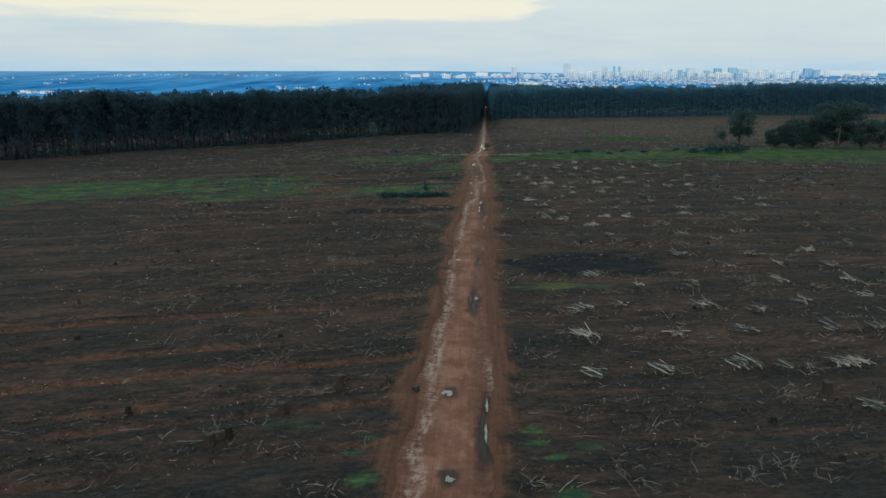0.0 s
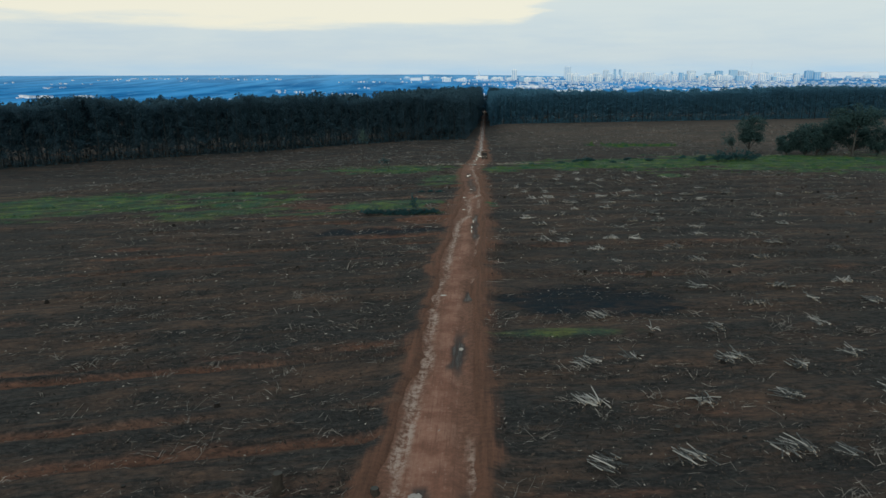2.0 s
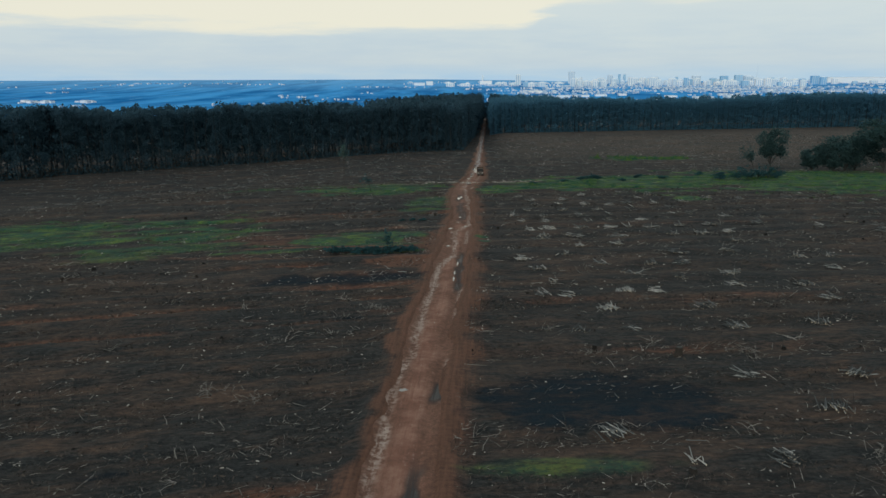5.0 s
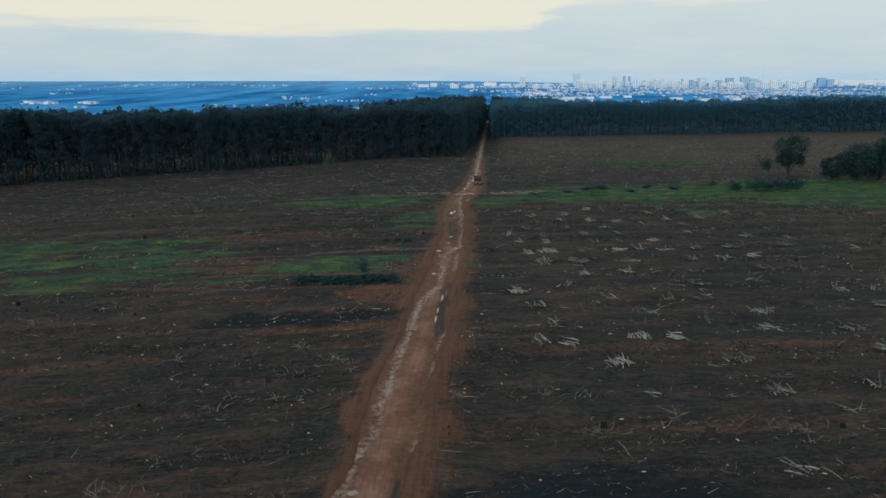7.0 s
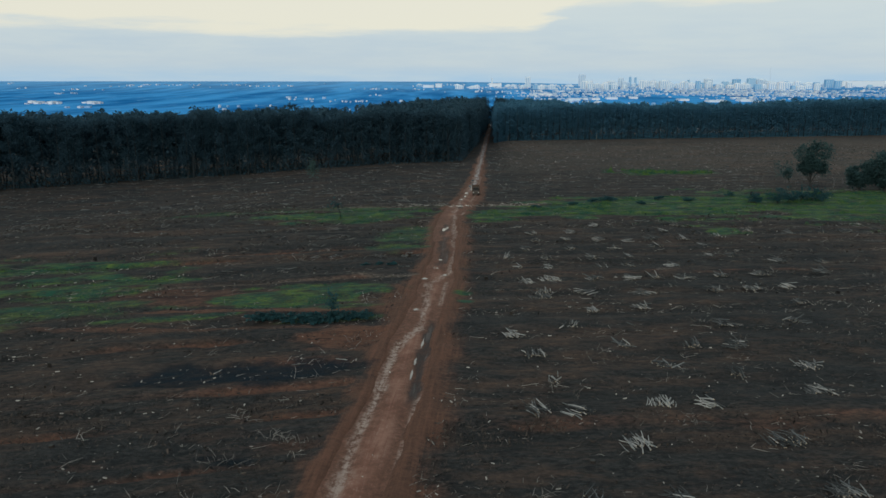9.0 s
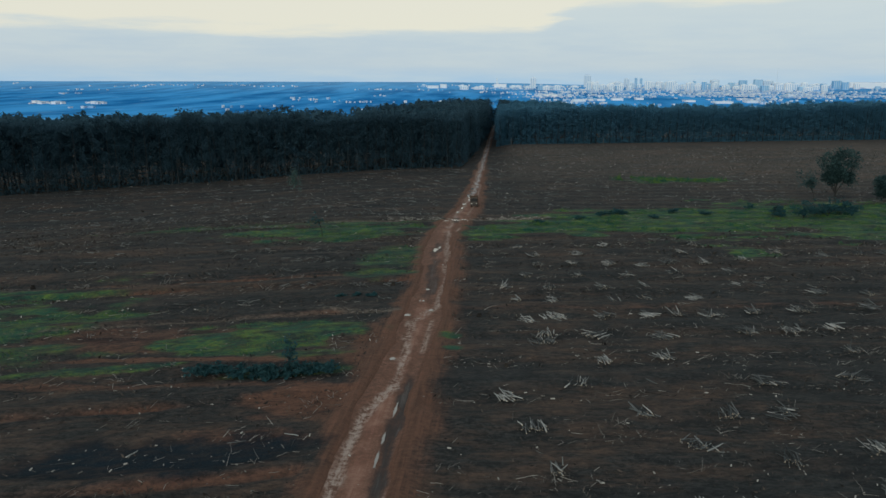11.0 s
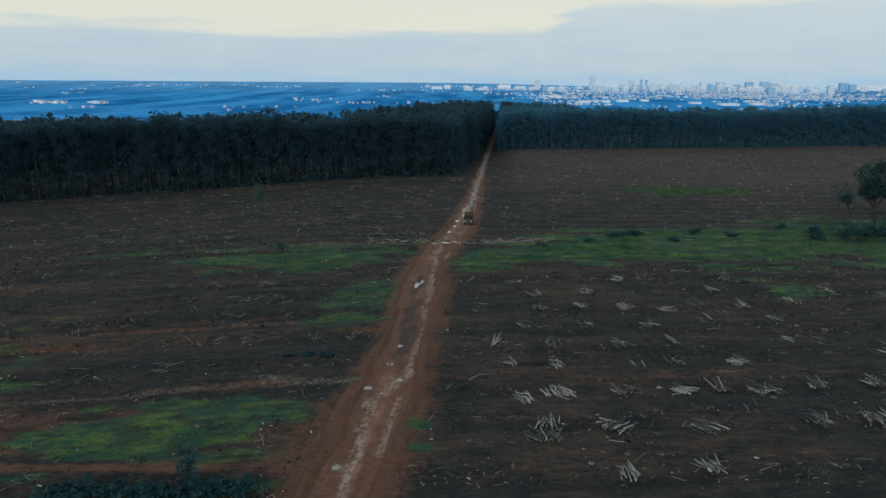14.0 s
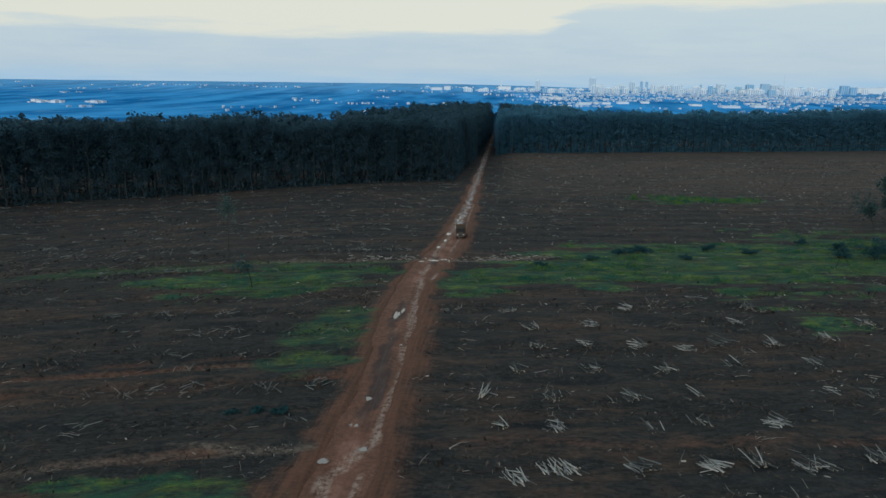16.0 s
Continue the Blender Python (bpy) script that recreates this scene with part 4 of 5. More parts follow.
# ---- grass ----
def sow_grass():
    r = np.random.default_rng(23)
    x = np.concatenate([r.uniform(-115, 0, 240000), r.uniform(-1, 125, 330000), r.uniform(-12, 7, 24000), r.uniform(42, 82, 60000)])
    y = np.concatenate([r.uniform(118, 214, 240000), r.uniform(183, 258, 330000), r.uniform(25, 155, 24000), r.uniform(297, 317, 60000)])
    g = grass_cover(x, y) * smooth(0.40, 0.56, 0.6 * fbm(x / 5.0, row_of(x, y) / 1.2, 95, 4) + 0.4 * fbm(x / 9, y / 5, 98, 3) + 0.05)
    keep = r.random(len(x)) < g
    x, y, g = x[keep], y[keep], g[keep]
    n = len(x)
    tall = r.uniform(0.07, 0.20, n) * (0.4 + 1.6 * smooth(0.4, 0.75, fbm(x / 2.4, y / 1.5, 97, 3) + 0.05)) * np.where(r.random(n) < 0.04, 1.4, 1.0)
    tall *= np.where(y > 190, 1 + 1.8 * smooth(0.48, 0.66, fbm(x / 3.0, y / 2.0, 99, 3)), 1.0)
    tall *= np.where(y > 290, 2.2, 1.0)
    a = r.uniform(0, 2 * np.pi, n)
    w = r.uniform(0.02, 0.055, n) * np.where(y > 290, 2.0, 1.0)
    z = land(x, y) - 0.05
    lean = r.normal(0, 0.12, (n, 2))
    dx, dy = np.cos(a) * w, np.sin(a) * w
    v = np.stack([np.column_stack([x - dx, y - dy, z]), np.column_stack([x + dx, y + dy, z]),
                  np.column_stack([x + dx * 0.3 + lean[:, 0], y + dy * 0.3 + lean[:, 1], z + tall]), np.column_stack([x - dx * 1.2 + lean[:, 0] * 0.4, y - dy * 1.2 + lean[:, 1] * 0.4, z + tall * 0.6])], 1)
    ob = new("grass", mesh_from("grass", v.reshape(-1, 3), np.arange(4 * n).reshape(-1, 4), [M_BLADE]))
    tagged(ob, "ragged green grass growing back over cleared soil", "grass", kind="stuff")


sow_grass()


# ---- felling debris ----
def scatter(r, n, x0, x1, y0, y1):
    return r.uniform(x0, x1, n), r.uniform(y0, y1, n)


def strew_twigs():
    """Twigs, chips and leaf litter over the whole clearing, thicker along the old rows."""
    r = np.random.default_rng(29)
    parts_x, parts_y = [], []
    for n, x0, x1, y0, y1 in ((20000, -45, 50, 22, 75), (24000, -75, 75, 70, 150), (20000, -110, 110, 145, 225), (14000, -150, 190, 220, 330), (10000, 2, 200, 300, 430)):
        x, y = scatter(r, n, x0, x1, y0, y1)
        parts_x.append(x)
        parts_y.append(y)
    x, y = np.concatenate(parts_x), np.concatenate(parts_y)
    row = row_of(x, y)
    thick = smooth(0.38, 0.6, fbm(x / 6, row / 1.6, 101, 3)) * (1 - 0.8 * grass_cover(x, y)) * smooth(0, 2, road_dist(x, y)) * (1 - 0.35 * burnt_cover(x, y))
    thick *= ~(in_left(x, y) | in_right(x, y))
    keep = r.random(len(x)) < 0.12 + 0.88 * thick
    keep &= (road_dist(x, y) > 0.2) & ~(in_left(x, y) | in_right(x, y))
    x, y = x[keep], y[keep]
    n = len(x)
    far = np.clip((y - 60) / 200, 0, 1)
    length = r.lognormal(-0.85, 0.6, n).clip(0.15, 2.6) * (1 + 0.4 * far)
    rad = r.uniform(0.006, 0.024, n) * (1 + 1.0 * far)
    a = r.normal(0, 0.8, n) + np.where(r.random(n) < 0.3, np.pi / 2, 0.15)
    tilt = np.abs(r.normal(0, 0.22, n))
    d = np.column_stack([np.cos(a) * np.cos(tilt), np.sin(a) * np.cos(tilt), np.sin(tilt)])
    base = np.column_stack([x, y, land(x, y) + r.uniform(-0.02, 0.14, n)])
    side = np.column_stack([-np.sin(a), np.cos(a), np.zeros(n)])
    top = np.cross(d, side)
    bent = (r.normal(0, 0.05, n) * length)[:, None] * side
    v = []
    for p, k in ((base - d * length[:, None] / 2, 1.0), (base + bent, 0.85), (base + d * length[:, None] / 2, 0.4)):
        for ang in (0, 2.09, 4.19):
            v.append(p + (rad * k)[:, None] * (math.cos(ang) * side + math.sin(ang) * top))
    v = np.stack(v, 1)
    f = np.array([(i * 3 + j, i * 3 + (j + 1) % 3, i * 3 + 3 + (j + 1) % 3, i * 3 + 3 + j) for i in range(2) for j in range(3)])
    faces = (np.arange(n) * 9)[:, None, None] + f[None]
    tagged(new("twigs", mesh_from("twigs", v.reshape(-1, 3), faces.reshape(-1, 4), [M_TWIG])), "dead twigs and branches strewn over cleared soil", "twigs", kind="stuff")

    # pale chips and short offcuts
    x, y = np.concatenate([r.uniform(-60, 60, 2600), r.uniform(-130, 190, 1900), r.uniform(-15, 16, 90), r.uniform(-9, 4, 40), r.uniform(6, 175, 1400)]), np.concatenate([r.uniform(24, 150, 2600), r.uniform(140, 425, 1900), r.normal(216, 1.5, 90), r.uniform(30, 240, 40), r.uniform(285, 428, 1400)])
    keep = ((road_dist(x, y) > 0.3) | ((np.arange(len(x)) > 4499) & (y < 241))) & ~(in_left(x, y) | in_right(x, y)) & (r.random(len(x)) > 0.8 * grass_cover(x, y))
    x, y = x[keep], y[keep]
    n = len(x)
    s = r.lognormal(-0.2, 0.5, n).clip(0, 1.5) * (0.022 + 0.065 * np.clip(y / 250, 0, 1))
    a = r.uniform(0, np.pi, n)
    cs, sn = np.cos(a), np.sin(a)
    box = np.array([(i, j, k) for k in (-1, 1) for j in (-1, 1) for i in (-1, 1)], float)
    long = r.uniform(0.8, 2.6, n)
    lx, ly, lz = box[:, 0] * (s * long)[:, None], box[:, 1] * s[:, None] * 0.6, box[:, 2] * s[:, None] * 0.45
    v = np.stack([lx * cs[:, None] - ly * sn[:, None] + x[:, None], lx * sn[:, None] + ly * cs[:, None] + y[:, None], lz + (land(x, y) + 0.06)[:, None]], -1)
    f = np.array([(0, 1, 3, 2), (4, 6, 7, 5), (0, 4, 5, 1), (2, 3, 7, 6), (0, 2, 6, 4), (1, 5, 7, 3)])
    faces = (np.arange(n) * 8)[:, None, None] + f[None]
    tagged(new("wood_chips", mesh_from("wood_chips", v.reshape(-1, 3), faces.reshape(-1, 4), [M_CHIP])), "pale wood chips and offcuts on dark soil", "wood chips", kind="stuff")

    # dark leaf litter and brush heaped along the rows
    x = np.concatenate([r.uniform(-50, 55, 190000), r.uniform(-95, 95, 150000), r.uniform(-140, 190, 60000)])
    y = np.concatenate([r.uniform(22, 110, 190000), r.uniform(100, 215, 150000), r.uniform(210, 425, 60000)])
    row = row_of(x, y)
    heap = 0.25 + 0.75 * smooth(0.42, 0.62, fbm(x / 5, row / 1.5, 101, 4))
    heap *= (1 - grass_cover(x, y)) * (1 - 0.8 * burnt_cover(x, y)) * smooth(0.4, 2.4, road_dist(x, y))
    keep = (r.random(len(x)) < heap * 0.75) & ~(in_left(x, y) | in_right(x, y))
    x, y, heap = x[keep], y[keep], heap[keep]
    z = land(x, y) + r.uniform(0.0, 0.26, len(x)) * heap
    size = r.lognormal(-2.4, 0.45, len(x)).clip(0.03, 0.24) * (1 + np.clip((y - 80) / 150, 0, 1.2))
    v, f = leaf_quads(np.column_stack([x, y, z]), size, r, up=0.5, aspect=0.4)
    tagged(new("leaf_litter", mesh_from("leaf_litter", v, f, [M_LITTER])), "dark dead leaves and brush heaped in rows", "leaf litter", kind="stuff")


strew_twigs()


# ---- logs, piles and stumps ----
def log_mesh(name, length, radius, mats, seed):
    """A slightly bent tapered log along x with cut ends."""
    r = random.Random(seed)
    bm = bmesh.new()
    rings = []
    for k in range(4):
        f = k / 3
        oy, oz = r.uniform(-1, 1) * 0.022 * length * (0 < k < 3), r.uniform(-1, 1) * 0.012 * length * (0 < k < 3)
        rad = radius * (1.1 - 0.35 * f)
        rings.append([bm.verts.new((length * (f - 0.5), oy + rad * math.cos(j * math.tau / 7), oz + rad * math.sin(j * math.tau / 7))) for j in range(7)])
    for a, b in zip(rings, rings[1:]):
        for j in range(7):
            bm.faces.new((a[j], a[(j + 1) % 7], b[(j + 1) % 7], b[j])).smooth = True
    for ring, flip in ((rings[0], True), (rings[-1], False)):
        bm.faces.new(ring[::-1] if flip else ring).material_index = 1
    bmesh.ops.recalc_face_normals(bm, faces=bm.faces)
    me = bpy.data.meshes.new(name)
    bm.to_mesh(me)
    bm.free()
    for m in mats:
        me.materials.append(m)
    return me


LOGS_GREY = [log_mesh("log", 1.15 + 0.17 * k, 0.028 + 0.007 * (k % 4), [M_LOG, M_CUT], k) for k in range(6)]
LOGS_PALE = [log_mesh("log", 1.0 + 0.18 * k, 0.034 + 0.008 * (k % 3), [M_LOG_PALE, M_CUT], 20 + k) for k in range(5)]


def brush_mesh(seed):
    """A low tangle of dead twigs, one metre wide."""
    r, s = random.Random(seed), Soup()
    for _ in range(26):
        p = np.array([r.gauss(0, 0.42), r.gauss(0, 0.30), r.uniform(0.0, 0.10)])
        a, size = r.uniform(0, 6.28), r.uniform(0.15, 0.55)
        d = np.array([math.cos(a) * size, math.sin(a) * size, r.uniform(-0.05, 0.22)])
        s.put(*tube([p, p + d * 0.5 + (0, 0, 0.03), p + d], [0.016, 0.012, 0.005], 3))
    return s.mesh("brush", [M_BRUSH])


M_BRUSH = speckled("dark_pile_brush", (0.010, 0.013, 0.015), (0.085, 0.088, 0.088), 4.0, 0.9)
BRUSH = [brush_mesh(300 + k) for k in range(5)]


def log_pile(x, y, width, pale, r):
    """A loose heap of cut logs dropped beside a row."""
    root = new("log_pile")
    root.location = (x, y, height(x, y))
    label = "loose heap of pale peeled logs on bare soil" if pale > 0.5 else "loose heap of weathered grey logs on dark soil"
    tagged(root, label, "log pile", "log piles in the clearing")
    main = r.choice((75, 90, 104, 112, 118, 124, 135, 140)) if width < 3.7 else r.choice((40, 140, 150, 120, 105, 112))
    brush = tagged(mesh_part("brush", r.choice(BRUSH), root), "dark dead twigs under the logs", kind="stuff")
    brush.scale = (width * 0.5, 1.5, 1.2)
    brush.rotation_euler = (0, 0, r.uniform(-0.4, 0.4))
    n = max(9, int(width * 8.0) + r.randint(-2, 5))
    along = math.radians(main)
    for k in range(n):
        ob = new("log", r.choice(LOGS_PALE) if r.random() < pale else r.choice(LOGS_GREY))
        ob.parent = root
        u = (k + 0.5) / n - 0.5
        layer = r.choice((0, 0, 0, 1, 1, 2))
        across = u * width * 0.66 * (1 - 0.22 * layer)
        px = across * (0.45 + 0.55 * abs(math.sin(along))) + r.gauss(0, 0.15)
        py = -across * math.cos(along) * 0.6 + r.gauss(0, 0.3)
        tilt = r.gauss(0, 5) + (layer * r.uniform(-5, 9))
        turn = main + r.gauss(0, 14) + (r.choice((-40, 50)) if r.random() < 0.13 else 0)
        lift = 0.06 + 0.12 * layer + abs(math.sin(math.radians(tilt))) * 0.9
        ob.matrix_basis = Matrix.LocRotScale((px, py, lift), Euler((radians(r.uniform(0, 360)), 0, 0)), None)
        ob.matrix_basis = Matrix.Translation((px, py, lift)) @ Euler((0, radians(-tilt), radians(turn))).to_matrix().to_4x4() @ Matrix.Scale(r.uniform(0.8, 1.12), 4)
    return root


# piles row by row: place and width
PILES_A = ((11.6, 73.4, 3.2), (27.2, 39.2, 1.5), (7.5, 44.3, 3.3), (13.3, 45.2, 3.4), (23.7, 46.4, 1.7), (20.6, 46.8, 4.2), (29.8, 47.6, 4.8), (7.8, 53.2, 3.4), (16.7, 53.7, 2.3), (23.5, 55.2, 3.4), (36.7, 56.7, 2.7), (32.0, 56.7, 3.6), (8.6, 61.1, 3.6),
           (26.8, 61.2, 2.3), (12.9, 62.3, 2.3), (21.5, 62.8, 4.8), (32.9, 64.3, 3.7), (40.9, 66.8, 4.5), (16.3, 69.7, 1.8), (22.7, 70.6, 3.4), (33.7, 72.6, 2.3), (41.9, 73.1, 3.8), (30.1, 78.9, 3.6), (43.2, 80.3, 3.0), (36.7, 80.4, 2.1), (25.1, 84.6, 3.4), (35.4, 85.7, 4.2))
PILES_B = ((50.4, 105.3, 3.2), (53.8, 86.8, 2.8), (43.6, 88.2, 2.8), (12.2, 96.0, 1.9), (17.6, 96.4, 2.3), (28.5, 97.8, 4.3), (38.3, 99.8, 3.5), (16.3, 103.4, 3.1), (27.6, 104.9, 4.6), (9.1, 108.5, 2.9), (12.5, 108.7, 3.2), (43.4, 109.0, 4.2), (19.6, 110.6, 3.4), (23.5, 110.8, 2.7),
           (34.0, 114.2, 4.2), (11.0, 114.8, 1.7), (43.1, 114.9, 3.6), (28.1, 117.6, 1.9), (22.3, 119.0, 4.0), (35.3, 119.9, 4.3), (9.7, 121.2, 3.3), (50.7, 123.5, 2.1), (18.7, 124.4, 2.3), (25.9, 124.9, 2.4), (30.3, 125.2, 4.0), (7.5, 126.6, 2.5), (14.1, 130.1, 3.2))
PILES_C = ((12.0, 142.8, 3.4), (62.3, 153.5, 3.0), (48.4, 130.1, 3.6), (53.8, 130.5, 3.6), (31.0, 131.8, 3.4), (39.9, 133.4, 4.0), (17.2, 135.7, 2.1), (23.2, 137.1, 3.0), (11.5, 140.6, 3.6), (42.8, 140.6, 2.7), (17.3, 143.0, 4.0), (24.6, 143.4, 3.5), (34.1, 145.8, 3.4), (39.4, 146.6, 4.0), (10.0, 147.3, 2.6),
           (44.2, 148.0, 2.6), (13.3, 148.8, 3.9), (19.1, 149.7, 3.2), (24.3, 150.3, 3.4), (31.9, 151.3, 3.9), (27.8, 151.4, 3.0), (37.2, 153.2, 3.0), (43.2, 154.4, 3.9), (13.5, 155.3, 2.2), (9.0, 155.4, 1.6), (20.7, 155.9, 3.2), (52.0, 156.2, 3.9), (25.5, 157.5, 3.0))
PILES_D = ((31.7, 158.0, 3.8), (7.7, 161.0, 1.9), (13.6, 161.5, 2.3), (48.2, 161.8, 4.8), (20.6, 162.1, 2.7), (55.0, 162.4, 2.6), (26.1, 163.1, 2.8), (38.9, 164.9, 2.1), (42.7, 165.2, 3.1), (10.4, 167.1, 2.3), (17.8, 168.5, 2.9), (25.0, 169.1, 2.4), (32.1, 171.2, 2.5),
           (40.3, 172.3, 4.0), (12.6, 174.1, 2.5), (17.7, 175.0, 1.9), (28.3, 175.0, 1.5), (23.4, 175.6, 2.3), (32.7, 177.4, 4.2), (38.1, 177.9, 2.8), (12.2, 180.3, 3.3), (45.3, 180.4, 2.9), (19.3, 182.1, 1.7), (36.7, 185.3, 1.9), (9.7, 186.5, 2.9), (52.0, 187.0, 3.8), (24.4, 189.6, 2.2), (40.4, 192.5, 2.4), (34.7, 196.0, 4.2))
PALE = {(7.8, 53.2), (16.3, 69.7), (33.7, 72.6), (16.3, 103.4), (23.5, 110.8), (19.6, 110.6), (50.7, 123.5), (17.2, 135.7), (13.3, 148.8), (24.3, 150.3), (10.0, 147.3), (29.8, 47.6), (43.6, 88.2), (28.3, 175.0), (7.5, 126.6), (44.2, 148.0)}
r_logs = random.Random(41)
for row in PILES_A + PILES_B + PILES_C + PILES_D:
    log_pile(*row, 0.85 if row[:2] in PALE else r_logs.choice((0.1, 0.2, 0.3, 0.4)), r_logs)
# heaps seen far off on the other side of the road and of the green strip
for k in range(46):
    x, y = (r_logs.uniform(58, 95), r_logs.uniform(90, 198)) if k < 22 else (r_logs.uniform(10, 150), r_logs.uniform(255, 400))
    if grass_cover(x, y) < 0.1 and not (in_right(x, y) or in_left(x, y)):
        log_pile(x, y, r_logs.uniform(1.6, 3.4), r_logs.choice((0.0, 0.1, 0.3)), r_logs)


def single_log(x, y, turn, size, pale):
    ob = new("log", r_logs.choice(LOGS_PALE if pale else LOGS_GREY))
    ob.matrix_basis = Matrix.LocRotScale((x, y, height(x, y) + 0.1), Euler((0, radians(r_logs.uniform(-3, 3)), radians(turn))), (size,) * 3)
    tagged(ob, "single pale log lying on the soil" if pale else "single grey log lying on the soil", "log", "single logs")


LONE = ((-21, 31.5, 12, 1.2, 0), (-17, 35.7, 8, 0.9, 0), (-26, 32.8, 15, 1.3, 0), (-28, 43.1, 10, 0.8, 0), (-7.6, 37.4, 4, 0.4, 1), (-9.2, 118.2, 165, 0.9, 1), (-8.0, 117.8, 80, 0.6, 1), (-13, 116.7, 20, 1.2, 0), (-20, 114.3, 70, 0.8, 1), (-24, 112.8, 20, 0.9, 0), (-17.5, 115.3, 120, 0.8, 0),
        (9, 77.9, 60, 0.9, 0), (13, 79.9, 100, 0.9, 0), (16, 76.9, 130, 0.8, 1), (6, 76.4, 20, 0.9, 0), (18.5, 81.8, 40, 0.9, 0))
for row in LONE:
    single_log(*row)
for k in range(90):
    x, y = (r_logs.uniform(-75, -9), r_logs.uniform(28, 210)) if k < 60 else (r_logs.uniform(4, 70), r_logs.uniform(28, 200))
    if grass_cover(x, y) < 0.2:
        single_log(x, y, r_logs.gauss(15, 40), r_logs.uniform(0.4, 1.0), r_logs.random() < 0.08)


def stump_mesh(seed):
    r = random.Random(seed)
    bm = bmesh.new()
    rings = []
    for h, k in ((-0.15, 1.55), (0.05, 1.25), (0.2, 1.02), (0.5, 0.95), (0.55, 0.9)):
        rings.append([bm.verts.new((0.22 * k * (1 + 0.12 * r.uniform(-1, 1)) * math.cos(j * math.tau / 10), 0.22 * k * (1 + 0.12 * r.uniform(-1, 1)) * math.sin(j * math.tau / 10), h + 0.03 * r.uniform(-1, 1))) for j in range(10)])
    for a, b in zip(rings, rings[1:]):
        for j in range(10):
            bm.faces.new((a[j], a[(j + 1) % 10], b[(j + 1) % 10], b[j]))
    bm.faces.new(rings[-1]).material_index = 1
    me = bpy.data.meshes.new("stump")
    bm.to_mesh(me)
    bm.free()
    me.materials.append(M_STUMP)
    me.materials.append(M_BARK)
    return me


STUMPS = [stump_mesh(k) for k in range(5)]


def stump(x, y, size, tall=1.0):
    ob = new("stump", r_logs.choice(STUMPS))
    ob.matrix_basis = Matrix.LocRotScale((x, y, height(x, y)), Euler((radians(r_logs.uniform(-5, 5)), 0, r_logs.uniform(0, 6))), (size, size, size * tall))
    tagged(ob, "charred tree stump in the cleared field", "stump", "stumps in the clearing")


for x, y, size, tall in ((-12.9, 40.4, 1.5, 1.3), (-19.8, 31.2, 1.5, 1.0), (-18.9, 32.3, 1.2, 1.2), (-16.3, 36.1, 1.5, 0.9), (-6.9, 40.1, 1.3, 0.6), (24.8, 41.3, 1.7, 1.0), (20.6, 89.6, 1.5, 0.9)):
    stump(x, y, size, tall)
for k in range(80):
    y = r_logs.uniform(26, 200)
    x = r_logs.uniform(-20 - y * 0.4, 20 + y * 0.4)
    if road_dist(x, y) > 2 and grass_cover(x, y) < 0.3:
        stump(x, y, r_logs.uniform(0.6, 1.1), r_logs.uniform(0.4, 0.9))


# upright dead branches and brush heaps
def branch(r, wide):
    """One dead forked branch."""
    s = Soup()
    a, lean = r.uniform(0, 6.28), r.uniform(0.2, 1.3)
    p = np.array([r.gauss(0, wide * 0.4), r.gauss(0, wide * 0.25), 0.0])
    d = np.array([math.cos(a) * lean, math.sin(a) * lean, r.uniform(0.1, 0.7)]) * r.uniform(0.5, 1.3)
    s.put(*tube([p, p + d * 0.55 + (0, 0, 0.08), p + d * (1, 1, 0.8)], [0.026, 0.018, 0.007], 4))
    q = p + d * 0.5
    e = d + np.array([r.gauss(0, 0.5), r.gauss(0, 0.5), 0.1])
    s.put(*tube([q, q + e * 0.5], [0.015, 0.006], 3))
    return s


def brush_heap(x, y, wide, n, r):
    root = new("brush_heap")
    root.location = (x, y, height(x, y) - 0.02)
    tagged(root, "tangled heap of dead branches on the soil", "brush heap", "brush heaps")
    for _ in range(n):
        mesh_part("branch", branch(r, wide).mesh("branch", [M_TWIG]), root)


for x, y, wide in ((15.0, 28.8, 1.8), (17.2, 30.3, 1.6), (7.5, 28.3, 1.4), (28.2, 38.7, 0.9), (21.5, 41.1, 1.4), (-19.5, 32.8, 1.6), (-14.5, 39.4, 1.8), (-17.5, 36.7, 1.2), (-20.5, 78.9, 2.0), (-17.0, 77.8, 1.5), (-9.5, 101.9, 1.5), (-11, 102.4, 1.5), (-14, 98.9, 1.6), (29.5, 70.6, 1.6), (27, 91.1, 3.0), (12, 89.6, 1.6)):
    brush_heap(x, y, wide, int(9 * wide), r_logs)
loose = Soup()
for k in range(330):
    y = r_logs.uniform(26, 205) if k < 280 else r_logs.uniform(213, 300)
    x = r_logs.uniform(-20 - y * 0.35, 20 + y * 0.35)
    if road_dist(x, y) > 2.5 and grass_cover(x, y) < 0.2 and not in_left(x, y - 4):
        for _ in range(r_logs.randint(4, 14)):
            one = branch(r_logs, r_logs.uniform(0.5, 1.8))
            loose.put(np.concatenate(one.v) + (x, y, height(x, y) - 0.02), np.concatenate(one.f))
tagged(new("brushwood", loose.mesh("brushwood", [M_TWIG])), "dead forked branches scattered over the clearing", "brushwood", kind="stuff")


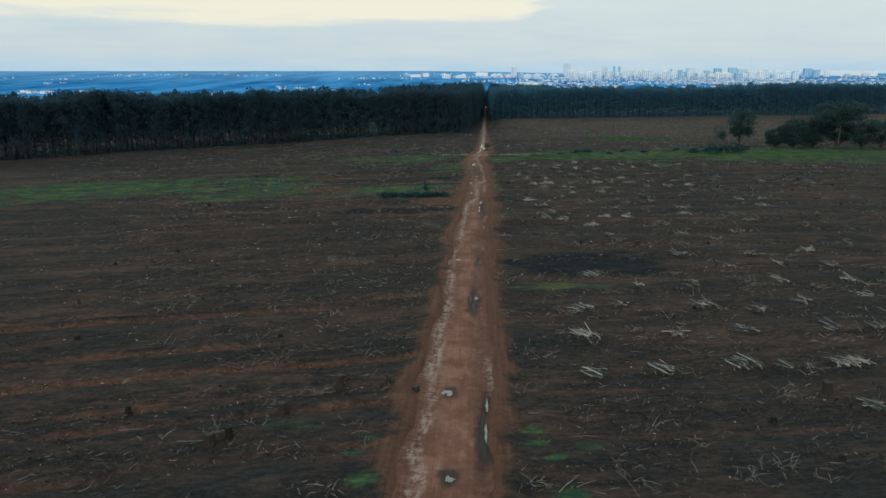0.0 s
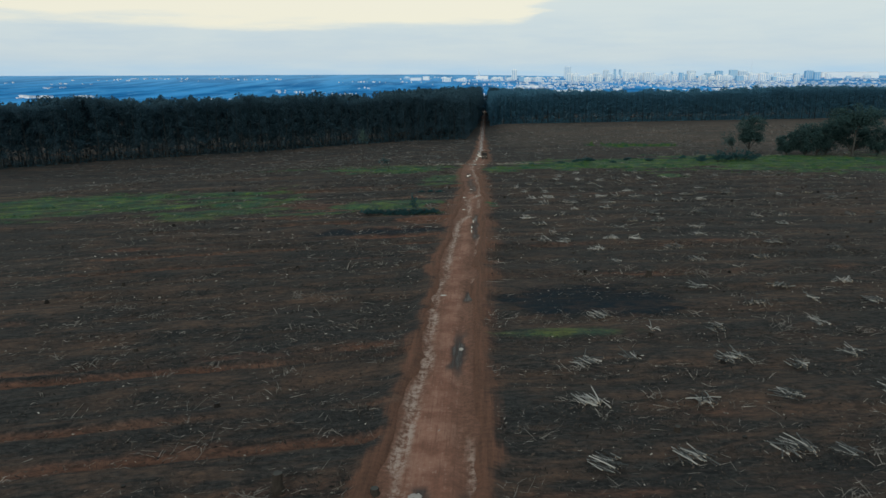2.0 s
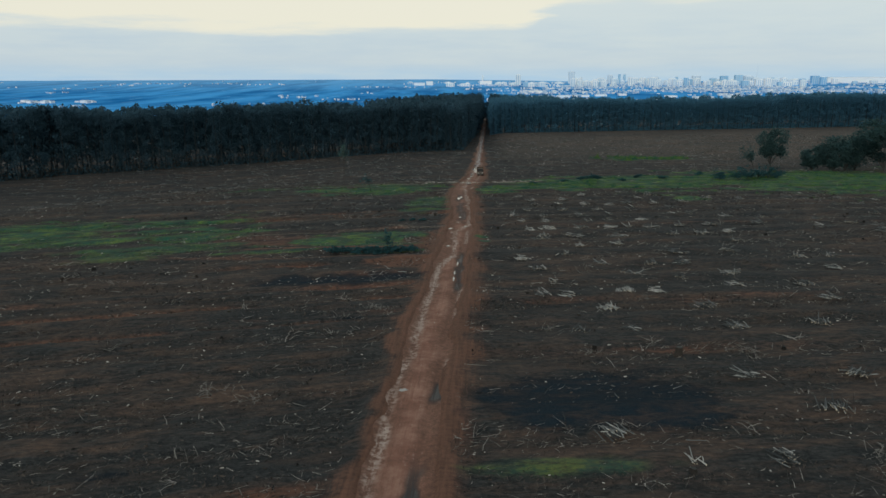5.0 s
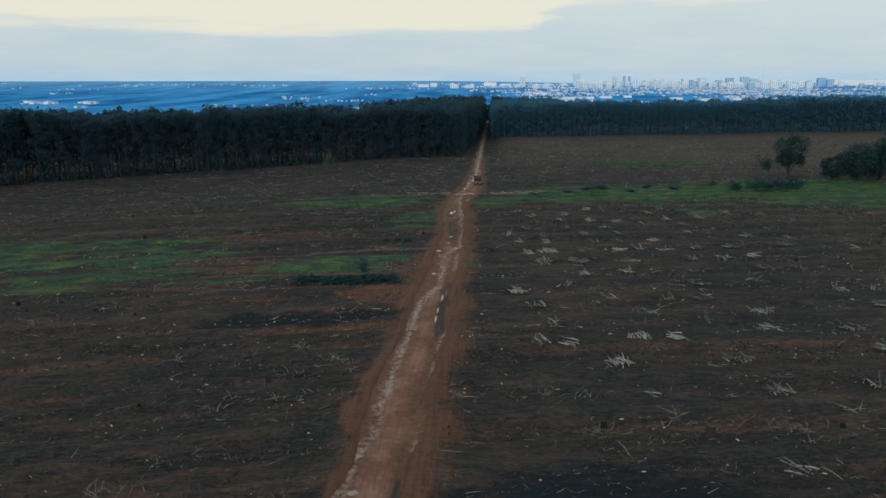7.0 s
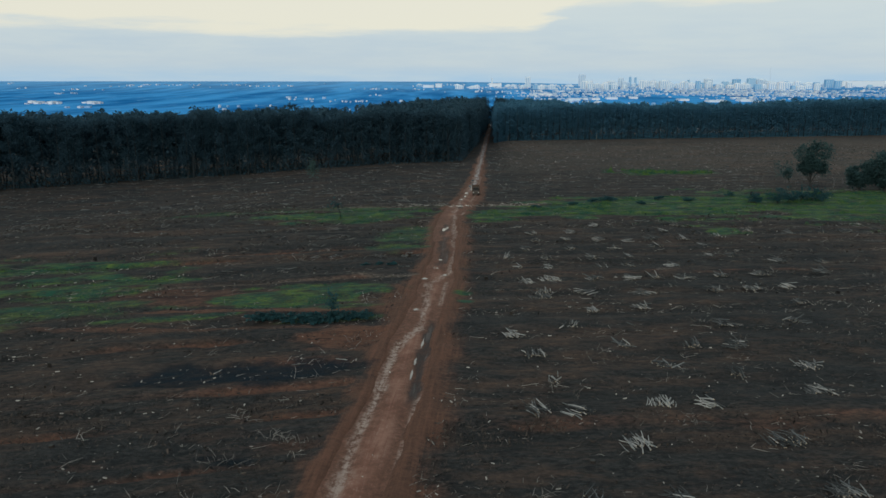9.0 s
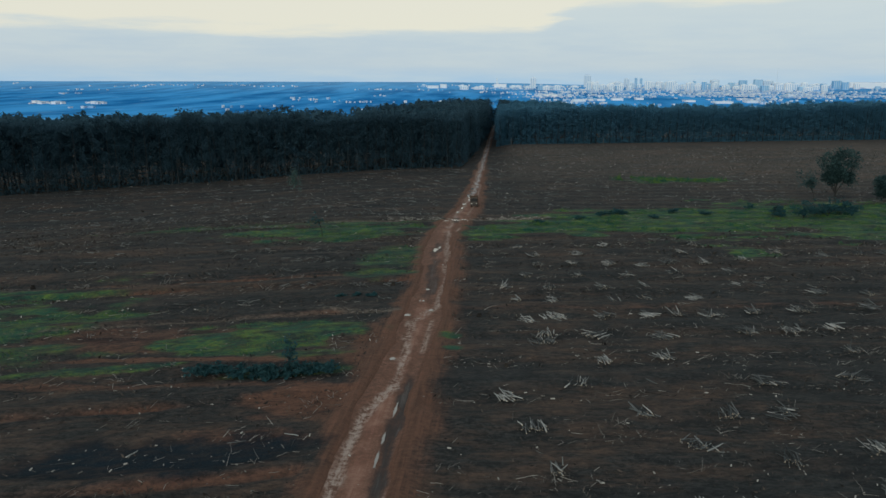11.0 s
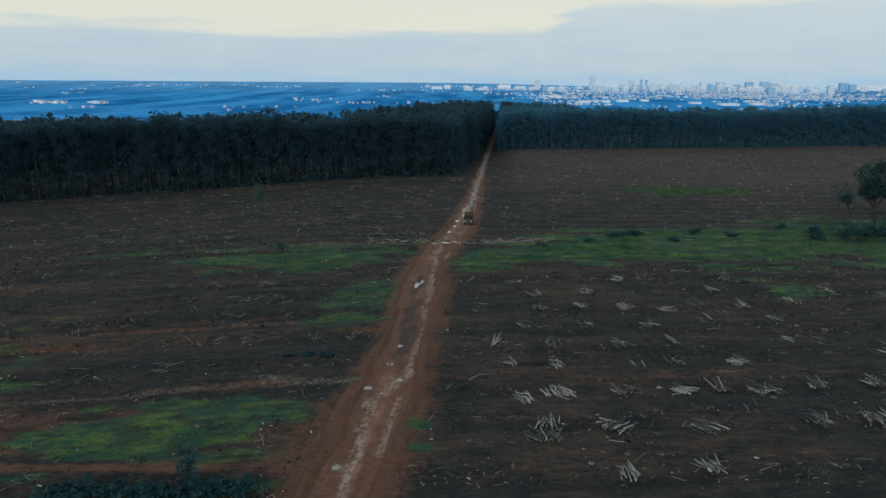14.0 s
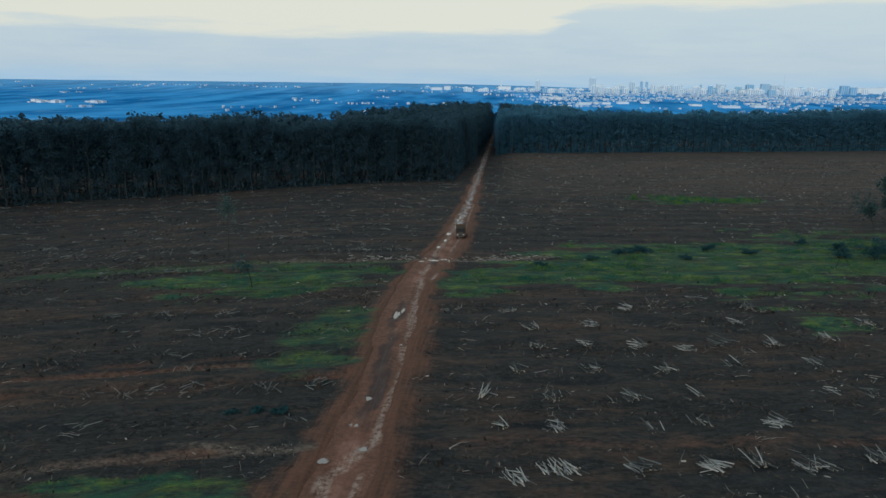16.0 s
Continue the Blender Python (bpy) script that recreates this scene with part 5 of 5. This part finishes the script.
def strew_slash():
    """Short thick offcuts in small bundles, rows of them over the far half of the clearing."""
    r = np.random.default_rng(67)
    s = Soup()
    for k in range(1500):
        x, y = (r.uniform(-110, 110), r.uniform(150, 225)) if k < 450 else (r.uniform(-150, -4), r.uniform(215, 330)) if k < 900 else (r.uniform(3, 175), r.uniform(238, 425))
        y += ((x * 0.2 - y) % 7.6 - 3.8) * 0.8
        if road_dist(x, y) < 1.5 or in_left(x, y - 3) or in_right(x, y - 3) or grass_cover(x, y) > 0.5 or (y < 200 and 5 < x < 60):
            continue
        main, wide, z = r.uniform(0.2, 2.6), r.uniform(0.3, 1.1), float(land(x, y))
        for _ in range(r.integers(2, 7)):
            a, half = main + r.normal(0, 0.35), r.uniform(0.25, 0.8)
            c = np.array([x + r.normal(0, wide), y + r.normal(0, 0.3), z + r.uniform(0.06, 0.28)])
            d = np.array([math.cos(a) * half, math.sin(a) * half, r.normal(0, 0.08)])
            fat = 0.55 if y < 215 else 1.0
            s.put(*tube([c - d, c + d], [r.uniform(0.04, 0.09) * fat, r.uniform(0.03, 0.06) * fat], 5))
    tagged(new("logging_slash", s.mesh("logging_slash", [M_SLASH])), "weathered grey offcuts lying in small bundles", "logging slash", kind="stuff")


def strew_offcuts():
    """Pale offcuts dropped where the cross track meets the road, and along the old row beyond."""
    r = np.random.default_rng(68)
    s = Soup()
    for k in range(190):
        x = r.uniform(-17, -5) if k % 3 == 0 else r.uniform(4, 15) if k % 3 == 1 else r.uniform(-15, -5)
        y = np.interp(x, [-17, -5, 4, 15], [214, 215.5, 216, 221]) + r.normal(0, 1.1) if k % 3 < 2 else 149.9 + 0.08 * (x + 6) + r.normal(0, 0.8)
        fat = 1.0 if k % 3 < 2 else 0.45
        a, half = r.normal(0.15, 0.7), r.uniform(0.12, 0.5) * (1.0 if k % 3 < 2 else 0.35)
        c = np.array([x, y, float(land(x, y)) + r.uniform(0.05, 0.2)])
        d = np.array([math.cos(a) * half, math.sin(a) * half, r.normal(0, 0.05)])
        s.put(*tube([c - d, c + d], [r.uniform(0.03, 0.06) * fat, r.uniform(0.02, 0.05) * fat], 5))
    tagged(new("pale_offcuts", s.mesh("pale_offcuts", [M_CHIP])), "pale wood offcuts beside the cross track", "offcuts", kind="stuff")


M_SLASH = speckled("weathered_offcuts", (0.025, 0.034, 0.040), (0.19, 0.205, 0.205), 4.0, 0.9)
strew_slash()
strew_offcuts()


# ---- the lorry on the road ----
def block(x0, x1, y0, y1, z0, z1, bevel=0.04, taper=0.0):
    bm = bmesh.new()
    bmesh.ops.create_cube(bm, size=1)
    for v in bm.verts:
        k = 1 - taper * (v.co.z > 0)
        v.co = Vector(((x0 + x1) / 2 + v.co.x * (x1 - x0) * k, (y0 + y1) / 2 + v.co.y * (y1 - y0) * k, (z0 + z1) / 2 + v.co.z * (z1 - z0)))
    bmesh.ops.bevel(bm, geom=bm.edges[:], offset=bevel, segments=2, affect="EDGES")
    return bm


def disc(radius, depth, x, y, z, sides=20):
    bm = bmesh.new()
    bmesh.ops.create_cone(bm, cap_ends=True, segments=sides, radius1=radius, radius2=radius, depth=depth)
    bmesh.ops.bevel(bm, geom=[e for e in bm.edges if len(e.link_faces) == 2 and any(len(f.verts) > 4 for f in e.link_faces)], offset=min(0.05, depth * 0.2), segments=2, affect="EDGES")
    bmesh.ops.transform(bm, matrix=Matrix.Translation((x, y, z)) @ Euler((0, radians(90), 0)).to_matrix().to_4x4(), verts=bm.verts)
    return bm


def build_lorry(x, y):
    paint = speckled("dark_dusty_paint", (0.02, 0.02, 0.022), (0.05, 0.042, 0.036), 3.0, 0.5)
    wood = speckled("dark_side_boards", (0.03, 0.022, 0.018), (0.08, 0.055, 0.04), 4.0, 0.85)
    rubber = speckled("worn_rubber", (0.015, 0.015, 0.015), (0.04, 0.036, 0.033), 8.0, 0.9)
    steel = speckled("dull_steel", (0.05, 0.048, 0.045), (0.10, 0.095, 0.09), 8.0, 0.6, 0.6)
    glass = material("lorry_glass", 0.05)[0]
    glass.node_tree.nodes["Principled BSDF"].inputs["Base Color"].default_value = (0.03, 0.033, 0.036, 1)
    lens = material("lamp_lens", 0.15)[0]
    lens.node_tree.nodes["Principled BSDF"].inputs["Base Color"].default_value = (0.7, 0.7, 0.66, 1)
    root = tagged(new("lorry"), "small dark lorry parked on the red dirt road", "lorry")
    root.location = (x, y, height(x, y) + 0.0)
    root.rotation_euler, root.scale = (0, 0, radians(3)), (0.82, 0.82, 0.9)
    part("chassis", block(-0.45, 0.45, -2.4, 2.7, 0.55, 0.75), steel, root)
    cab = part("cab", block(-0.98, 0.98, -2.5, -0.9, 0.7, 2.45, 0.12, 0.08), paint, root)
    part("windscreen", block(-0.84, 0.84, -2.49, -2.43, 1.62, 2.28, 0.02), glass, cab, "dark dusty windscreen")
    for s in (-1, 1):
        part("side_window", block(0.93 * s - 0.03, 0.93 * s + 0.03, -2.1, -1.2, 1.6, 2.2, 0.02), glass, cab)
        part("mirror", block(1.10 * s - 0.06, 1.10 * s + 0.06, -2.5, -2.42, 1.6, 1.95, 0.02), paint, cab)
        part("headlight", block(0.72 * s - 0.15, 0.72 * s + 0.15, -2.62, -2.5, 0.92, 1.1, 0.03), lens, cab, "round-edged pale headlight")
    part("grille", block(-0.5, 0.5, -2.58, -2.48, 0.95, 1.45, 0.02), steel, cab)
    part("bumper", block(-1.0, 1.0, -2.78, -2.55, 0.5, 0.76, 0.05), steel, root)
    part("bed_floor", block(-1.05, 1.05, -0.8, 2.8, 0.86, 0.98, 0.02), wood, root)
    for s in (-1, 1):
        part("side_board", block(1.03 * s - 0.04, 1.03 * s + 0.04, -0.8, 2.8, 0.98, 2.6, 0.02), wood, root)
        for yy in (-0.7, 1.0, 2.7):
            part("stake", block(1.10 * s - 0.035, 1.10 * s + 0.035, yy - 0.05, yy + 0.05, 0.8, 2.85, 0.01), wood, root)
    part("head_board", block(-1.0, 1.0, -0.84, -0.76, 0.98, 2.9, 0.02), wood, root)
    part("tail_board", block(-1.0, 1.0, 2.72, 2.8, 0.98, 2.4, 0.02), wood, root)
    for s in (-1, 1):
        for yy in (-1.7, 1.6):
            wheel = new("wheel")
            wheel.parent = root
            part("tyre", disc(0.46, 0.3, 0.86 * s, yy, 0.46), rubber, wheel)
            part("rim", disc(0.25, 0.33, 0.86 * s, yy, 0.46, 14), steel, wheel)


build_lorry(0.7, 238)


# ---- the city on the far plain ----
# distance haze is put into these wall, window and roof colours
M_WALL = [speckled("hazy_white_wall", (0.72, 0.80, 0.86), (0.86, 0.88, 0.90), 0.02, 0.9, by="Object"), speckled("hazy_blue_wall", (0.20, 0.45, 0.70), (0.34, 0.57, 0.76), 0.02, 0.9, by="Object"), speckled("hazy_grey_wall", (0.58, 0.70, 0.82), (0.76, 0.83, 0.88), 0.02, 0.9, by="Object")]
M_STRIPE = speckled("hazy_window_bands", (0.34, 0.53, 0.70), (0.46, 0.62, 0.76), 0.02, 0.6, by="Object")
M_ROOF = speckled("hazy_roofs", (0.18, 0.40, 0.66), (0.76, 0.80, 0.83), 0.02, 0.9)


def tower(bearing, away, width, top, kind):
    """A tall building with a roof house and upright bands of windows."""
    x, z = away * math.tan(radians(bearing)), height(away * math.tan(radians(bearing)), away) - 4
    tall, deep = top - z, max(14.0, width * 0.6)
    words = ("tall pale apartment tower in the hazy city", "tall blue-grey office tower in the hazy city", "grey tower block in the hazy city")[kind]
    root = tagged(new("tower_block"), words, "building", "city skyline")
    root.location = (x, away, z)
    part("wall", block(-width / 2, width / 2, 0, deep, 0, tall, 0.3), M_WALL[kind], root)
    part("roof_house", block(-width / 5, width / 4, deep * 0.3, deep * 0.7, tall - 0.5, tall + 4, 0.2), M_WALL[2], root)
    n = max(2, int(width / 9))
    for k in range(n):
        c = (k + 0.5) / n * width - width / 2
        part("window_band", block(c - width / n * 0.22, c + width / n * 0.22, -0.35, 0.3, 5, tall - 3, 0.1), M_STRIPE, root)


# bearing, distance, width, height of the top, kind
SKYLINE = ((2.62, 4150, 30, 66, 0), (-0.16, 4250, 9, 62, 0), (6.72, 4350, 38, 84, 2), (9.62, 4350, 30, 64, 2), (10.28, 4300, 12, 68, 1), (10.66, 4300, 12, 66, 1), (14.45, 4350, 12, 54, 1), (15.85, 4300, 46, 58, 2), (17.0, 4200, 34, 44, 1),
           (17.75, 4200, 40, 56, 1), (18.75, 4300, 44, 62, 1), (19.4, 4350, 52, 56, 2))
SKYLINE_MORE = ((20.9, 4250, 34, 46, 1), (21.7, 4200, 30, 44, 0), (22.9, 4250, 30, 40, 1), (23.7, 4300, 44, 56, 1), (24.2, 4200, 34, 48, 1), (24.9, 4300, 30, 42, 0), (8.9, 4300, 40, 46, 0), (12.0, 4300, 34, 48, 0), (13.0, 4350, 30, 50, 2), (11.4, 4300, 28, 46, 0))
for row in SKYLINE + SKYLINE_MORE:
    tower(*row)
r_city = random.Random(77)
for k in range(130):
    b = r_city.triangular(1.0, 27.5, 15.5) if k < 112 else r_city.uniform(-6, 3)
    top = r_city.triangular(18, 50, 26) if b > 6 else r_city.uniform(16, 26)
    tower(b, r_city.uniform(3950, 4500), r_city.uniform(14, 44), top, r_city.choice((0, 0, 0, 2, 2, 1)))


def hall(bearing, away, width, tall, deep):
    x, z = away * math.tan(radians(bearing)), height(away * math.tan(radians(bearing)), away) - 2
    root = tagged(new("warehouse"), "long low pale warehouse on the far plain", "building", "far warehouses")
    root.location = (x, away, z)
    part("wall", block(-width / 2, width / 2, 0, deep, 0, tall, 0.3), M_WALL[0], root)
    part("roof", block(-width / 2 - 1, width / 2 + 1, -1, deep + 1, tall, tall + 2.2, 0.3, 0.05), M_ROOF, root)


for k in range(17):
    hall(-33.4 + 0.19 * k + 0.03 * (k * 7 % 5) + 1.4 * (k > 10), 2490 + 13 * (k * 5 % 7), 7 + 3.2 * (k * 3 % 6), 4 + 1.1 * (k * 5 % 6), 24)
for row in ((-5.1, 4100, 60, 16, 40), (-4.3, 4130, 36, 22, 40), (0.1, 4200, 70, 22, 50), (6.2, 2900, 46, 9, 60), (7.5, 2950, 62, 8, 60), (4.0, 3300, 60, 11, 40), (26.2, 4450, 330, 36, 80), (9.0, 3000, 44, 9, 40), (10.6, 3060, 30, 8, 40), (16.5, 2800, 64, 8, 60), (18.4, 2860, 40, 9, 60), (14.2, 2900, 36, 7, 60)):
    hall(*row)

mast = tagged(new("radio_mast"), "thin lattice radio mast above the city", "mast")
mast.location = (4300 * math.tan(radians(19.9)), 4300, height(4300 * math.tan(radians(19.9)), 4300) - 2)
for ox, oy in ((-2.2, -1.3), (2.2, -1.3), (0, 2.5)):
    v, f = tube([(ox, oy, 0), (ox * 0.15, oy * 0.15, 118)], [0.5, 0.25], 4)
    mesh_part("leg", mesh_from("leg", v, f, [M_WALL[2]]), mast)


def sprawl():
    """Low houses scattered over the plain up to the city."""
    r = np.random.default_rng(51)
    n = 15000
    away = 2050 + 2500 * r.random(n) ** 0.75
    b = np.concatenate([r.triangular(-4, 14, 30, 1900), r.uniform(-42, 31, n - 1900)])
    x = away * np.tan(np.radians(b))
    keep = fbm(x / 260, away / 130, 131, 3) + 0.25 * smooth(-5, 8, b) * smooth(2300, 3600, away) > r.uniform(0.54, 0.78, n) + 0.03 * smooth(0, -6, b)
    x, away = x[keep], away[keep]
    n = len(x)
    w, d, t = r.lognormal(1.75, 0.5, n).clip(4, 30), r.uniform(8, 22, n), r.uniform(3, 8, n)
    box = np.array([(i, j, k) for k in (0, 1) for j in (-0.5, 0.5) for i in (-0.5, 0.5)], float)
    z = land(x, away) - 1.5
    v = np.stack([box[:, 0] * w[:, None] + x[:, None], box[:, 1] * d[:, None] + away[:, None], box[:, 2] * (t + 1.5)[:, None] + z[:, None]], -1)
    f = np.array([(4, 5, 7, 6), (0, 1, 5, 4), (2, 6, 7, 3), (0, 4, 6, 2), (1, 3, 7, 5)])
    faces = (np.arange(n) * 8)[:, None, None] + f[None]
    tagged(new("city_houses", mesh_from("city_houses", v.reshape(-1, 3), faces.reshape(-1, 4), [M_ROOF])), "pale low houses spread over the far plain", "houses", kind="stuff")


sprawl()
